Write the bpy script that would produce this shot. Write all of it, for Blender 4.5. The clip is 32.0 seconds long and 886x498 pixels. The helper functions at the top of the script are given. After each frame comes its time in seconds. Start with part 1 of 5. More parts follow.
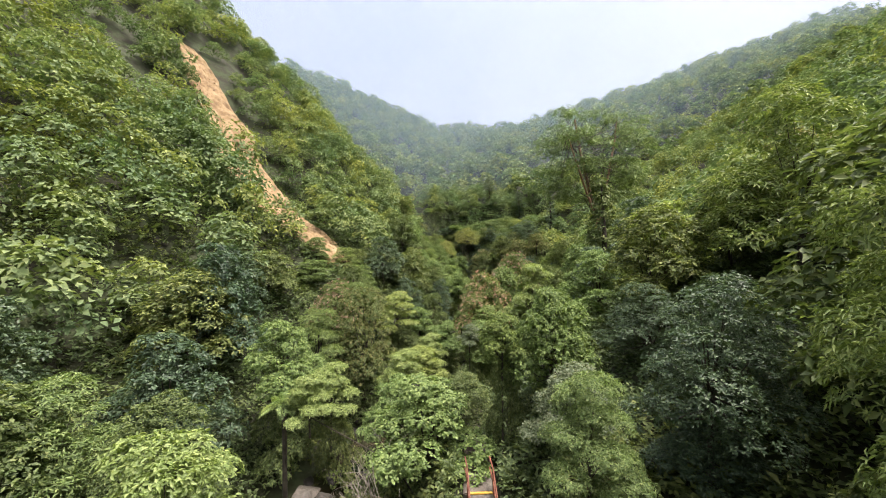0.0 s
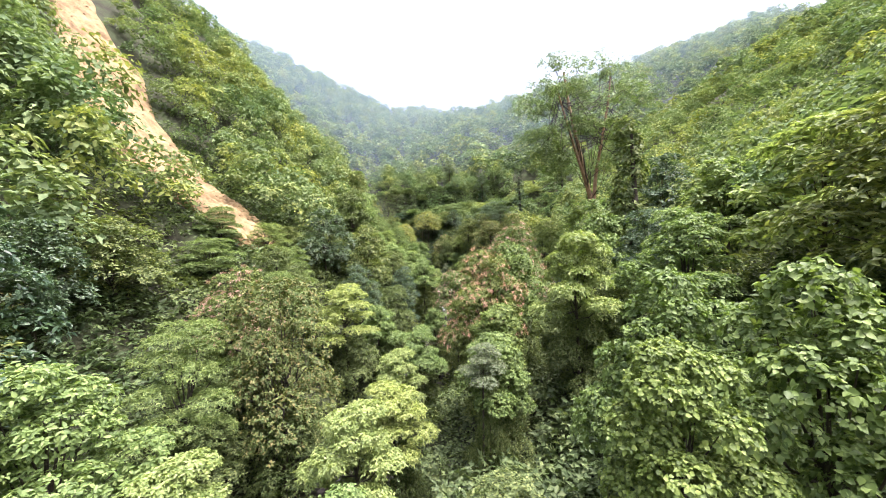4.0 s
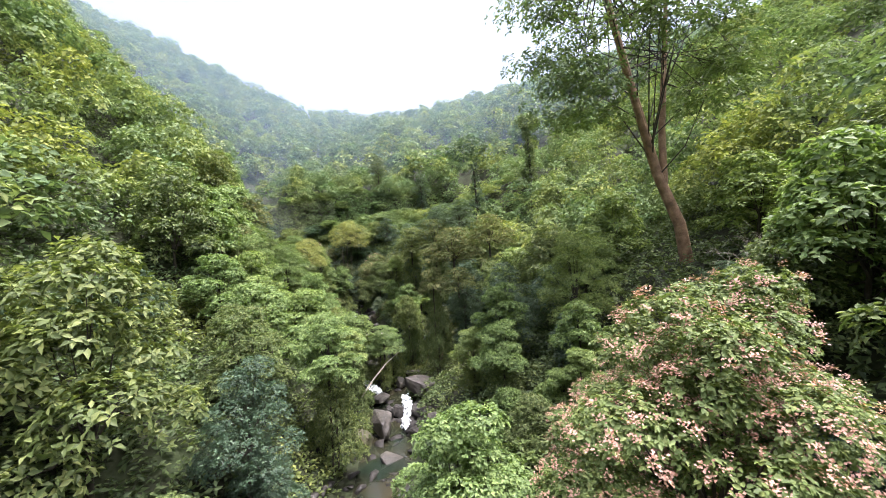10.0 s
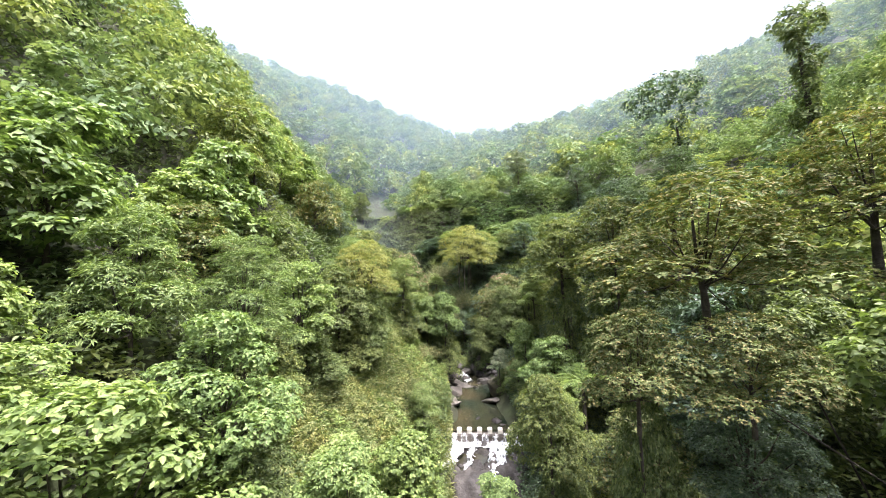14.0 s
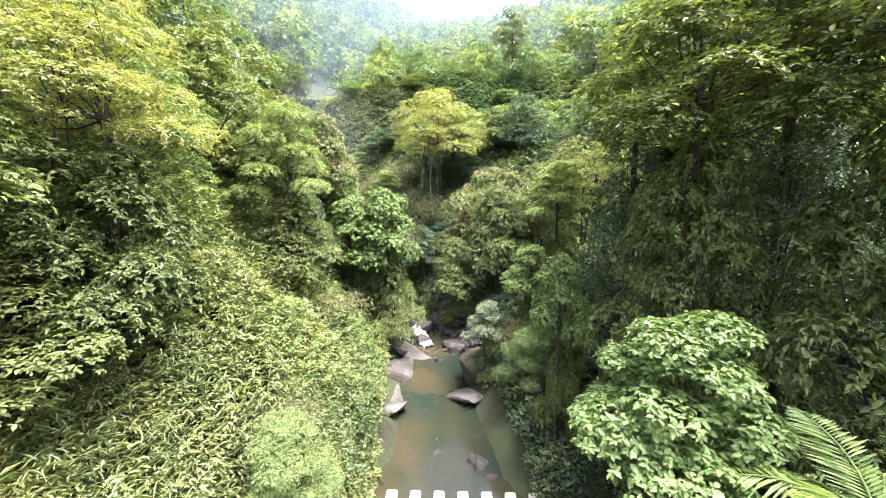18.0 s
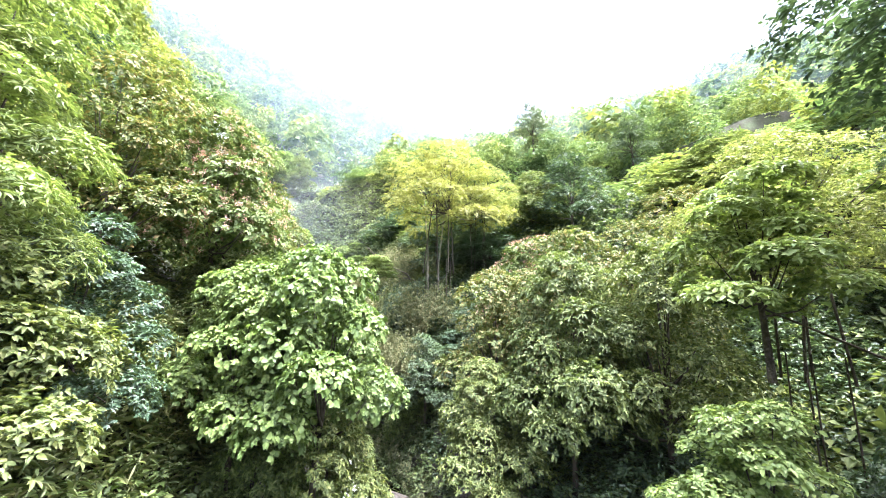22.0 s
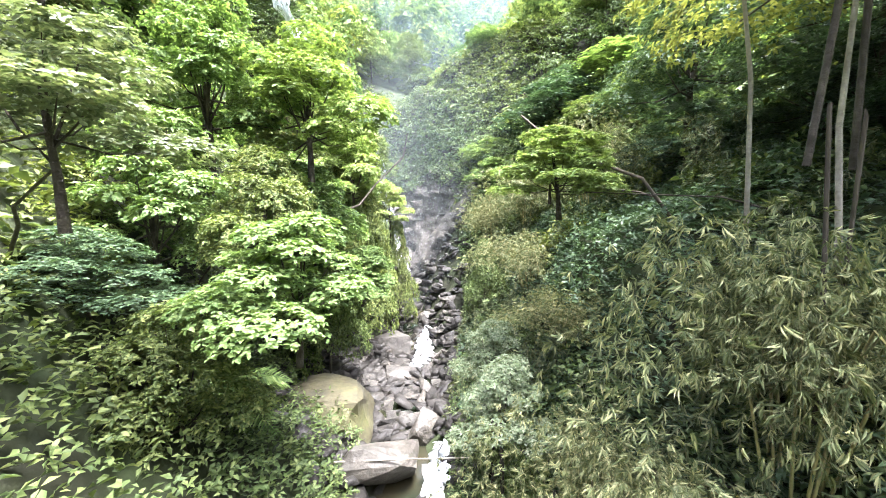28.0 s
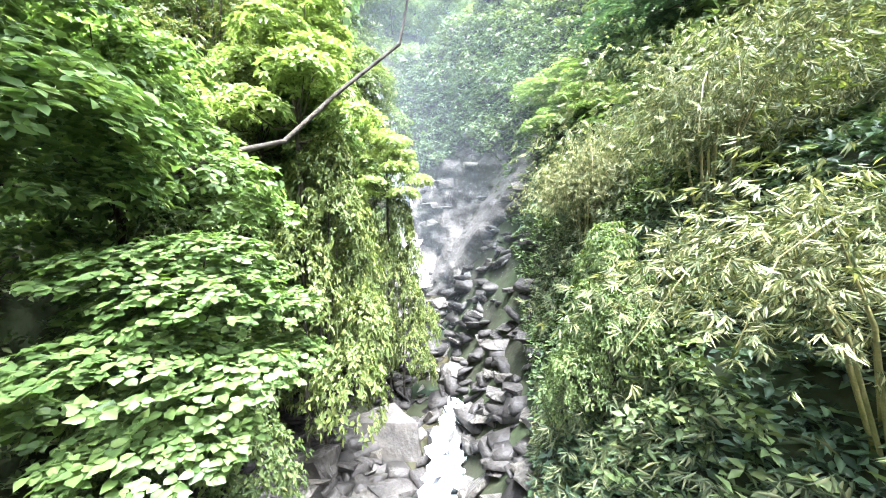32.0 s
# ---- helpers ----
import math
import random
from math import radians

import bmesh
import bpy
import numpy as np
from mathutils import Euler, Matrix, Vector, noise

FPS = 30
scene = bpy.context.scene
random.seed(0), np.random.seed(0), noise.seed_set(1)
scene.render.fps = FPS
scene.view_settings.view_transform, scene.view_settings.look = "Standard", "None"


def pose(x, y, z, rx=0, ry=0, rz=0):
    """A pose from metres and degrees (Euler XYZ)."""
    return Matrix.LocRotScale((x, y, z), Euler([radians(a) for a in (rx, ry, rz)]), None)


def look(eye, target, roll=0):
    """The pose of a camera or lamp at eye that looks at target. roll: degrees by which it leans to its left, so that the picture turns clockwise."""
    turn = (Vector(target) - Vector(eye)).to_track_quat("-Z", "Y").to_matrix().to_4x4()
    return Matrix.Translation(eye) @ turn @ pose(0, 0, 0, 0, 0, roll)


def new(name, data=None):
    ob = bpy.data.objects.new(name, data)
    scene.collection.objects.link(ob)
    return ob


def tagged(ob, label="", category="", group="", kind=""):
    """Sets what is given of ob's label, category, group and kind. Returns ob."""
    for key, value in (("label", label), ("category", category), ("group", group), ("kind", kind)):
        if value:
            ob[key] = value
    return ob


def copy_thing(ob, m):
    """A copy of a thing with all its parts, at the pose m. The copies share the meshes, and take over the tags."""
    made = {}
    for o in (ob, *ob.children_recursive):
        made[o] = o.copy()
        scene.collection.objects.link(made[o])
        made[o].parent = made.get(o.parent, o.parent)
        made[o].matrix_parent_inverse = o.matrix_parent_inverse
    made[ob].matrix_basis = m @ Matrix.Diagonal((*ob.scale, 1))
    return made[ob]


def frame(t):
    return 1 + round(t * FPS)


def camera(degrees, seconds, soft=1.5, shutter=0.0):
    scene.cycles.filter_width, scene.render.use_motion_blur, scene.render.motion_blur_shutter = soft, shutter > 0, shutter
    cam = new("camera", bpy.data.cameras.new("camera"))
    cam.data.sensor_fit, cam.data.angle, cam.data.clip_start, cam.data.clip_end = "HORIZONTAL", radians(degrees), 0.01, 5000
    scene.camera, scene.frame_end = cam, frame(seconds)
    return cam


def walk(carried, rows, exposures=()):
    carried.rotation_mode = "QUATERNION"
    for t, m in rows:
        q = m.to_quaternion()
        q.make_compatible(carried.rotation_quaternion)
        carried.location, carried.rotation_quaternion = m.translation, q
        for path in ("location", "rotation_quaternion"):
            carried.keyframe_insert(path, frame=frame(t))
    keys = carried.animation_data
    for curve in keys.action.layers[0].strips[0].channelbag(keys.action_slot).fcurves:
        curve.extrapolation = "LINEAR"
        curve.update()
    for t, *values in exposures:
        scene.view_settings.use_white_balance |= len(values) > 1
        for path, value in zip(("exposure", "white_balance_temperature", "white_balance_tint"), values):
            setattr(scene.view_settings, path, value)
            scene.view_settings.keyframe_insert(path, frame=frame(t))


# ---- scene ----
cam = camera(100.1, 32.0, soft=1.0)
METRES, EYE, TILT, LEAN, TURN = 115.0, 20.0, 0.0, 0.5, 0.0
ROWS = [
    (0.0, 0.0, 0.0, 0.0, 0.0, 0.0, -0.0),
    (0.5, 0.0005, 0.0177, -0.002, 4.17, -12.64, -1.79),
    (1.0, -0.0014, 0.0329, -0.0058, 14.58, -10.48, -1.62),
    (1.5, -0.0058, 0.046, -0.0079, 16.04, -5.78, 1.35),
    (2.0, -0.0098, 0.0581, -0.0091, 14.84, -4.1, 2.06),
    (2.5, -0.0128, 0.0706, -0.0102, 8.97, -6.38, 1.87),
    (3.0, -0.0138, 0.0819, -0.0114, -0.22, -3.73, 1.37),
    (3.5, -0.0127, 0.0931, -0.012, -7.2, -0.88, 0.59),
    (5.5, -0.0017, 0.1407, -0.0127, -6.08, -3.76, -0.97),
    (6.0, -0.0006, 0.1524, -0.0136, -3.71, -1.57, -0.7),
    (6.5, 0.0002, 0.1651, -0.0138, -3.05, 0.52, -0.12),
    (7.0, 0.001, 0.1787, -0.0134, -3.45, 2.69, 0.38),
    (7.5, 0.002, 0.195, -0.0126, -3.64, 3.4, 0.4),
    (8.0, 0.0037, 0.214, -0.0113, -3.88, 2.98, -0.09),
    (8.5, 0.0055, 0.2363, -0.0111, -6.32, 3.1, 0.46),
    (9.0, 0.0089, 0.2632, -0.0095, -7.01, 3.04, 0.38),
    (9.5, 0.0138, 0.2984, -0.0082, -10.72, 2.43, 1.35),
    (10.0, 0.0215, 0.3332, -0.007, -17.8, 0.91, 2.76),
    (10.5, 0.0317, 0.3591, -0.0075, -21.22, -2.5, -0.72),
    (11.0, 0.0429, 0.3844, -0.0095, -22.22, -2.27, -1.67),
    (11.5, 0.055, 0.4106, -0.0112, -23.92, -3.03, -1.33),
    (12.0, 0.0672, 0.4347, -0.0126, -20.46, 0.38, -3.81),
    (12.5, 0.0757, 0.4579, -0.0125, -5.77, 0.43, -7.2),
    (13.0, 0.0768, 0.4832, -0.0125, 6.71, 0.17, -5.24),
    (13.5, 0.073, 0.5087, -0.0122, 6.66, 2.88, 0.86),
    (14.0, 0.07, 0.5342, -0.0108, 5.2, 5.71, 1.18),
    (14.5, 0.0684, 0.5586, -0.0087, 1.96, 1.57, 0.84),
    (15.0, 0.0685, 0.5822, -0.0101, 1.49, -6.97, 0.17),
    (15.5, 0.0688, 0.604, -0.0124, 1.32, -4.31, -1.1),
    (17.5, 0.0696, 0.6638, -0.0205, 0.48, -9.43, -0.78),
    (18.0, 0.0698, 0.6753, -0.0222, 0.83, -6.63, -1.17),
    (18.5, 0.0699, 0.6872, -0.0234, 1.12, -4.45, -0.91),
    (19.0, 0.07, 0.6996, -0.0241, 1.14, -2.17, -1.31),
    (19.5, 0.07, 0.7103, -0.0247, 1.18, -6.0, -1.05),
    (20.0, 0.0699, 0.7207, -0.0263, 1.15, -10.53, -1.15),
    (20.5, 0.0701, 0.7306, -0.0284, 1.72, -8.29, -1.98),
    (21.0, 0.07, 0.7406, -0.0294, 3.09, -0.71, -2.0),
    (21.5, 0.0696, 0.7523, -0.0289, 3.09, 6.85, -0.81),
    (22.0, 0.0691, 0.764, -0.0272, 3.17, 9.94, -1.58),
    (22.5, 0.0685, 0.7754, -0.0249, 3.05, 13.76, -1.36),
    (23.0, 0.0678, 0.7876, -0.0217, 3.02, 15.91, -1.06),
    (23.5, 0.0671, 0.7992, -0.0185, 2.93, 14.79, -0.53),
    (24.0, 0.0665, 0.8101, -0.0155, 3.06, 15.24, -0.88),
    (24.5, 0.0658, 0.8212, -0.0124, 8.03, 17.21, -2.86),
    (25.0, 0.0636, 0.8318, -0.009, 23.2, 15.85, -3.52),
    (25.5, 0.0583, 0.8409, -0.0064, 34.98, 7.76, -0.44),
    (27.5, 0.036, 0.8731, -0.0138, 25.17, -8.41, 0.82),
    (28.0, 0.0325, 0.8823, -0.0148, 23.72, -3.79, 0.3),
    (28.5, 0.0287, 0.8917, -0.0154, 23.75, -2.42, 0.21),
    (29.0, 0.0251, 0.9012, -0.0158, 23.93, -1.94, -0.38),
    (29.5, 0.0212, 0.9109, -0.0162, 24.03, -2.37, -0.11),
    (30.0, 0.0168, 0.9213, -0.0168, 24.05, -3.53, 0.65),
    (30.5, 0.0123, 0.9314, -0.0176, 27.15, -4.71, -0.48),
    (31.0, 0.0076, 0.9407, -0.0187, 29.24, -6.01, -0.29),
    (31.5, 0.0026, 0.9498, -0.0198, 29.88, -4.57, 0.21),
    (32.0, -0.0026, 0.9591, -0.0206, 29.48, -3.33, 0.07),
]
EXPOSURES = [(0, 1.65, 6600, 18), (1, 2.35, 6700, 20), (3, 2.35, 6400, 22), (7, 2.2, 6200, 22), (9, 2.0, 6100, 22), (11, 2.4, 6000, 20), (12, 2.4, 6100, 20), (13, 2.6, 6100, 22), (15, 2.55, 6200, 22), (18, 3.2, 6000, 22), (19, 3.3, 5900, 22), (21, 3.92, 5700, 24), (23, 3.05, 5900, 22), (25, 1.95, 6100, 22), (28, 3.75, 5800, 16), (30, 3.9, 5700, 15), (31, 3.93, 5600, 12), (32, 4.15, 5500, 12)]
walk(cam, [(t, pose(0, 0, EYE, TILT, LEAN, TURN) @ pose(METRES * x, METRES * y, METRES * z, 90 + pitch, roll, yaw)) for t, x, y, z, yaw, pitch, roll in ROWS], EXPOSURES)

# ---------- world and light ----------
world = bpy.data.worlds.new("sky")
scene.world = world
world.use_nodes = True
wn, wl = world.node_tree.nodes, world.node_tree.links
sky = wn.new("ShaderNodeTexSky")
sky.sky_type, sky.sun_disc = "NISHITA", False
sky.sun_elevation, sky.sun_rotation = radians(73), radians(110)
sky.air_density, sky.dust_density, sky.ozone_density = 1.0, 6.0, 1.0
pale = wn.new("ShaderNodeHueSaturation")
pale.inputs["Saturation"].default_value = 0.48
pale.inputs["Value"].default_value = 1.0
wl.new(sky.outputs[0], pale.inputs["Color"])
wl.new(pale.outputs[0], wn["Background"].inputs["Color"])
wn["Background"].inputs["Strength"].default_value = 0.118
sun = new("sun", bpy.data.lights.new("sun", "SUN"))
sun.data.energy, sun.data.angle, sun.data.color = 2.0, radians(28), (1.0, 0.96, 0.88)
sun.matrix_world = look((0, 0, 200), (-math.sin(radians(110)) * 30.6, -math.cos(radians(110)) * 30.6, 100))


# ---------- materials ----------
def mat_base(name):
    m = bpy.data.materials.new(name)
    m.use_nodes = True
    m.node_tree.nodes.clear()
    out = m.node_tree.nodes.new("ShaderNodeOutputMaterial")
    return m, m.node_tree.nodes, m.node_tree.links, out


def ramp(nodes, links, source, stops):
    r = nodes.new("ShaderNodeValToRGB")
    e = r.color_ramp.elements
    while len(e) < len(stops):
        e.new(0.5)
    for el, (p, c) in zip(e, stops):
        el.position, el.color = p, (*c, 1)
    links.new(source, r.inputs[0])
    return r.outputs[0]


def noise_tex(nodes, links, scale, detail=4.0, coord="Object"):
    tc = nodes.new("ShaderNodeTexCoord")
    n = nodes.new("ShaderNodeTexNoise")
    n.inputs["Scale"].default_value, n.inputs["Detail"].default_value = scale, detail
    links.new(tc.outputs[coord], n.inputs["Vector"])
    return n.outputs[0]


def mixed(nodes, links, kind, fac, a, b):
    m = nodes.new("ShaderNodeMix")
    m.data_type, m.blend_type = "RGBA", kind
    if isinstance(fac, float):
        m.inputs["Factor"].default_value = fac
    else:
        links.new(fac, m.inputs["Factor"])
    for v, k in ((a, "A"), (b, "B")):
        s = [i for i in m.inputs if i.name == k and i.type == "RGBA"][0]
        if isinstance(v, tuple):
            s.default_value = (*v, 1)
        else:
            links.new(v, s)
    return [o for o in m.outputs if o.type == "RGBA"][0]


def leaf_mat(name, dark, mid, light, rough=0.55, through_light=0.27, tint=0.35, patch=0.0, patch_scale=0.11):
    m, n, l, out = mat_base(name)
    dark, mid, light = [(r * 1.04, g, b * 1.03) for r, g, b in (dark, mid, light)]
    geo = n.new("ShaderNodeNewGeometry")
    c = ramp(n, l, geo.outputs["Random Per Island"], [(0.0, dark), (0.5, mid), (1.0, light)])
    info = n.new("ShaderNodeObjectInfo")
    shade = ramp(n, l, info.outputs["Random"], [(0.0, (0.62, 0.72, 0.62)), (0.5, (1.0, 1.0, 1.0)), (1.0, (1.35, 1.15, 0.75))])
    c = mixed(n, l, "MULTIPLY", tint, c, shade)
    if patch:
        big = ramp(n, l, noise_tex(n, l, patch_scale, 3.0), [(0.35, (0.6, 0.72, 0.7)), (0.5, (1.0, 1.0, 1.0)), (0.68, (1.5, 1.25, 0.7))])
        c = mixed(n, l, "MULTIPLY", patch, c, big)
    c = mixed(n, l, "MULTIPLY", 0.6, c, ramp(n, l, noise_tex(n, l, 6.0, 3.0), [(0.3, (0.55, 0.62, 0.55)), (0.5, (1.0, 1.0, 1.0)), (0.72, (1.35, 1.25, 1.05))]))
    p = n.new("ShaderNodeBsdfPrincipled")
    l.new(c, p.inputs["Base Color"])
    p.inputs["Roughness"].default_value = rough
    p.inputs["Specular IOR Level"].default_value = 0.25
    t = n.new("ShaderNodeBsdfTranslucent")
    l.new(mixed(n, l, "MULTIPLY", 1.0, c, (1.22, 1.28, 0.62)), t.inputs["Color"])
    mx = n.new("ShaderNodeMixShader")
    mx.inputs[0].default_value = through_light
    l.new(p.outputs[0], mx.inputs[1])
    l.new(t.outputs[0], mx.inputs[2])
    l.new(mx.outputs[0], out.inputs[0])
    return m


def solid_mat(name, stops, scale, rough=0.85, bump=0.3, bump_scale=None, fine=None, metal=0.0, spec=0.4, coord="Object"):
    m, n, l, out = mat_base(name)
    c = ramp(n, l, noise_tex(n, l, scale, 6.0, coord), stops)
    c2 = ramp(n, l, noise_tex(n, l, scale * 7.3, 4.0, coord), [(0.3, (0.72, 0.72, 0.72)), (0.7, (1.15, 1.13, 1.1))])
    c = mixed(n, l, "MULTIPLY", 0.8, c, c2)
    info = n.new("ShaderNodeObjectInfo")
    c = mixed(n, l, "MULTIPLY", 0.6, c, ramp(n, l, info.outputs["Random"], [(0.0, (0.7, 0.7, 0.72)), (1.0, (1.2, 1.17, 1.1))]))
    p = n.new("ShaderNodeBsdfPrincipled")
    l.new(c, p.inputs["Base Color"])
    p.inputs["Roughness"].default_value, p.inputs["Metallic"].default_value = rough, metal
    p.inputs["Specular IOR Level"].default_value = spec
    if bump:
        b = n.new("ShaderNodeBump")
        b.inputs["Strength"].default_value = bump
        b.inputs["Distance"].default_value = 0.08
        l.new(noise_tex(n, l, bump_scale or scale * 4, 8.0, coord), b.inputs["Height"])
        l.new(b.outputs[0], p.inputs["Normal"])
    l.new(p.outputs[0], out.inputs[0])
    return m


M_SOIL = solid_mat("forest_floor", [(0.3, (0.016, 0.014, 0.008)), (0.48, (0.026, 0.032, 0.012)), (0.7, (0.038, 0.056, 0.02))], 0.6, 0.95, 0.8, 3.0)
M_EARTH = solid_mat("bare_earth", [(0.3, (0.11, 0.07, 0.034)), (0.48, (0.2, 0.138, 0.07)), (0.7, (0.3, 0.22, 0.122))], 0.55, 0.95, 1.0, 2.6)
M_ROCK = solid_mat("grey_rock", [(0.25, (0.03, 0.027, 0.023)), (0.5, (0.072, 0.065, 0.055)), (0.78, (0.145, 0.132, 0.113))], 1.3, 0.6, 0.9, 5.0)
M_ROCK_WET = solid_mat("wet_rock", [(0.3, (0.024, 0.022, 0.02)), (0.6, (0.058, 0.053, 0.047)), (0.8, (0.12, 0.112, 0.098))], 1.6, 0.6, 0.8, 6.0, spec=0.25)
M_MOSS = solid_mat("mossy_rock", [(0.3, (0.04, 0.037, 0.028)), (0.5, (0.08, 0.072, 0.042)), (0.7, (0.105, 0.105, 0.045))], 1.7, 0.85, 0.7, 5.0)
M_CLIFF = solid_mat("cliff_rock", [(0.25, (0.035, 0.031, 0.026)), (0.5, (0.08, 0.072, 0.062)), (0.75, (0.15, 0.138, 0.12))], 0.9, 0.75, 1.0, 6.0, spec=0.25)
M_BARK = solid_mat("bark", [(0.3, (0.025, 0.02, 0.014)), (0.55, (0.052, 0.043, 0.031)), (0.8, (0.1, 0.088, 0.066))], 2.5, 0.9, 0.6, 9.0)
M_REDBARK = solid_mat("reddish_bark", [(0.3, (0.12, 0.078, 0.045)), (0.55, (0.24, 0.15, 0.085)), (0.8, (0.36, 0.25, 0.155))], 2.0, 0.85, 0.6, 9.0)
M_PALEWOOD = solid_mat("bleached_wood", [(0.3, (0.2, 0.175, 0.14)), (0.7, (0.36, 0.33, 0.275))], 3.0, 0.85, 0.4, 12.0)
M_CONCRETE = solid_mat("concrete", [(0.3, (0.06, 0.052, 0.042)), (0.55, (0.115, 0.1, 0.082)), (0.8, (0.19, 0.17, 0.145))], 1.8, 0.85, 0.4, 9.0)
M_PALECONCRETE = solid_mat("pale_concrete", [(0.3, (0.5, 0.47, 0.41)), (0.7, (0.72, 0.69, 0.62))], 2.5, 0.8, 0.3, 12.0)
M_RUST = solid_mat("red_brown_paint", [(0.3, (0.14, 0.05, 0.03)), (0.7, (0.26, 0.1, 0.06))], 4.0, 0.6, 0.3, 15.0)
M_YELLOW = solid_mat("yellow_paint", [(0.3, (0.5, 0.3, 0.04)), (0.7, (0.7, 0.46, 0.08))], 4.0, 0.6, 0.2, 15.0)
L_OLIVE = leaf_mat("olive_leaf", (0.055, 0.082, 0.028), (0.105, 0.150, 0.050), (0.195, 0.240, 0.090), through_light=.34)
L_LIGHT = leaf_mat("light_leaf", (0.085, 0.138, 0.044), (0.148, 0.226, 0.072), (0.25, 0.345, 0.125), 0.5, .35)
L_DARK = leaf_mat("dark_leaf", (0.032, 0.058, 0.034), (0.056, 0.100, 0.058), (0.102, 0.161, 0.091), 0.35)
L_PINK = leaf_mat("yellowish_leaf", (0.071, 0.108, 0.032), (0.110, 0.163, 0.048), (0.171, 0.221, 0.075))
L_BROWN = leaf_mat("orange_tinged_leaf", (0.068, 0.1, 0.03), (0.108, 0.15, 0.046), (0.21, 0.185, 0.075))
L_FINE = leaf_mat("feathery_leaf", (0.087, 0.135, 0.045), (0.147, 0.221, 0.074), (0.234, 0.310, 0.113), 0.5)
L_BAMBOO = leaf_mat("bamboo_leaf", (0.075, 0.098, 0.04), (0.145, 0.17, 0.074), (0.31, 0.315, 0.155), 0.6, 0.28)
L_BLOSSOM = leaf_mat("dry_pink_blossom", (0.32, 0.185, 0.15), (0.42, 0.26, 0.21), (0.49, 0.345, 0.29), 0.7, 0.2)
L_SILVER = leaf_mat("silvery_leaf", (0.09, 0.125, 0.065), (0.14, 0.18, 0.1), (0.22, 0.26, 0.17), 0.5)
L_HEART = leaf_mat("heart_leaf", (0.062, 0.104, 0.03), (0.112, 0.176, 0.05), (0.2, 0.285, 0.092), 0.5, 0.33)
L_YELLOW = leaf_mat("yellow_green_leaf", (0.125, 0.150, 0.050), (0.195, 0.230, 0.080), (0.280, 0.310, 0.130), 0.45, 0.4)
L_FRESH = leaf_mat("fresh_green_leaf", (0.135, 0.190, 0.062), (0.220, 0.295, 0.098), (0.330, 0.410, 0.155), 0.45, 0.35)
L_UNDER = leaf_mat("undergrowth_leaf", (0.047, 0.074, 0.029), (0.086, 0.131, 0.052), (0.159, 0.211, 0.089), patch=0.6)
L_BRUSH = leaf_mat("brushwood_leaf", (0.05, 0.07, 0.032), (0.1, 0.125, 0.058), (0.22, 0.225, 0.115), 0.55, 0.2)
L_BRAMBLE = leaf_mat("bramble_leaf", (0.09, 0.128, 0.048), (0.155, 0.205, 0.085), (0.28, 0.315, 0.165), 0.65, patch=0.4, patch_scale=0.6)
L_FAR = leaf_mat("far_canopy_leaf", (0.088, 0.134, 0.06), (0.14, 0.2, 0.09), (0.2, 0.265, 0.125), rough=.85, through_light=.3, patch=0.9)


# ---------- the lie of the land ----------
SY = [-80, 0, 18, 35, 55, 74, 80, 83.5, 86, 86.7, 87.3, 98, 103, 108, 112, 118, 121, 125, 127.5, 131.5, 140, 160, 200, 300, 420, 700, 1600]
SX = [-14, -9, -8, -2, 4, 8.2, 8, 7.8, 7.8, 7.8, 7.8, 6.6, 4, 0.2, -2.6, -5, -6.6, -9, -11, -13, -14, -13, -10, 0, 0, 0, 0]
SZ = [2, 5.0, 6.2, 6.3, 6.4, 6.6, 6.7, 6.9, 8.1, 8.3, 9.0, 9.8, 10.3, 10.9, 11.3, 11.6, 12.5, 14.6, 15.8, 29, 33, 41, 61, 112, 134, 120, 60]
DK = [0, 2.5, 6, 12, 25, 40, 70, 120, 200, 400, 1500]
LEFT = [
    (-80, (0, .3, 3, 8, 20, 32, 58, 95, 150, 200, 200)), (20, (0, .3, 3, 8, 20, 32, 58, 95, 150, 200, 200)),
    (43, (0, .3, 5, 11, 19, 30, 55, 92, 150, 200, 200)), (60, (0, .3, 5, 9.5, 17, 33, 62, 105, 155, 200, 200)),
    (80, (0, .05, 5, 11, 24, 41, 73, 115, 160, 200, 200))]
LEFT += [
    (100, (0, .05, 6, 13, 29, 46, 78, 118, 160, 200, 200)), (112, (0, .3, 1.4, 13, 33, 50, 79, 112, 155, 200, 200)),
    (118, (0, .3, 1.6, 15, 36, 52, 79, 110, 150, 200, 200)), (124, (0, .5, 8, 24, 31, 40, 66, 100, 150, 200, 200)),
    (132, (0, .3, 2, 7, 14, 24, 48, 84, 130, 200, 200)), (200, (0, .3, 2, 5, 13, 24, 46, 76, 110, 150, 150)),
    (300, (0, .3, 2, 5, 11, 17, 31, 42, 62, 95, 95)), (1600, (0, 0, 0, 1, 2, 4, 8, 14, 22, 40, 40))]
RIGHT = [
    (-80, (0, .4, 2.4, 5, 13, 23, 46, 82, 135, 190, 190)), (20, (0, .4, 2.4, 5, 13, 23, 46, 82, 135, 190, 190)),
    (56, (0, .4, 2.5, 6.3, 14, 24, 46, 80, 135, 190, 190)), (80, (0, .05, 2.0, 4.8, 12, 22, 44, 76, 125, 190, 190)),
    (98, (0, .05, 2.6, 5, 11.5, 21, 43, 70, 112, 170, 170)), (110, (0, 1, 6.5, 10, 14, 20, 34, 62, 108, 165, 165))]
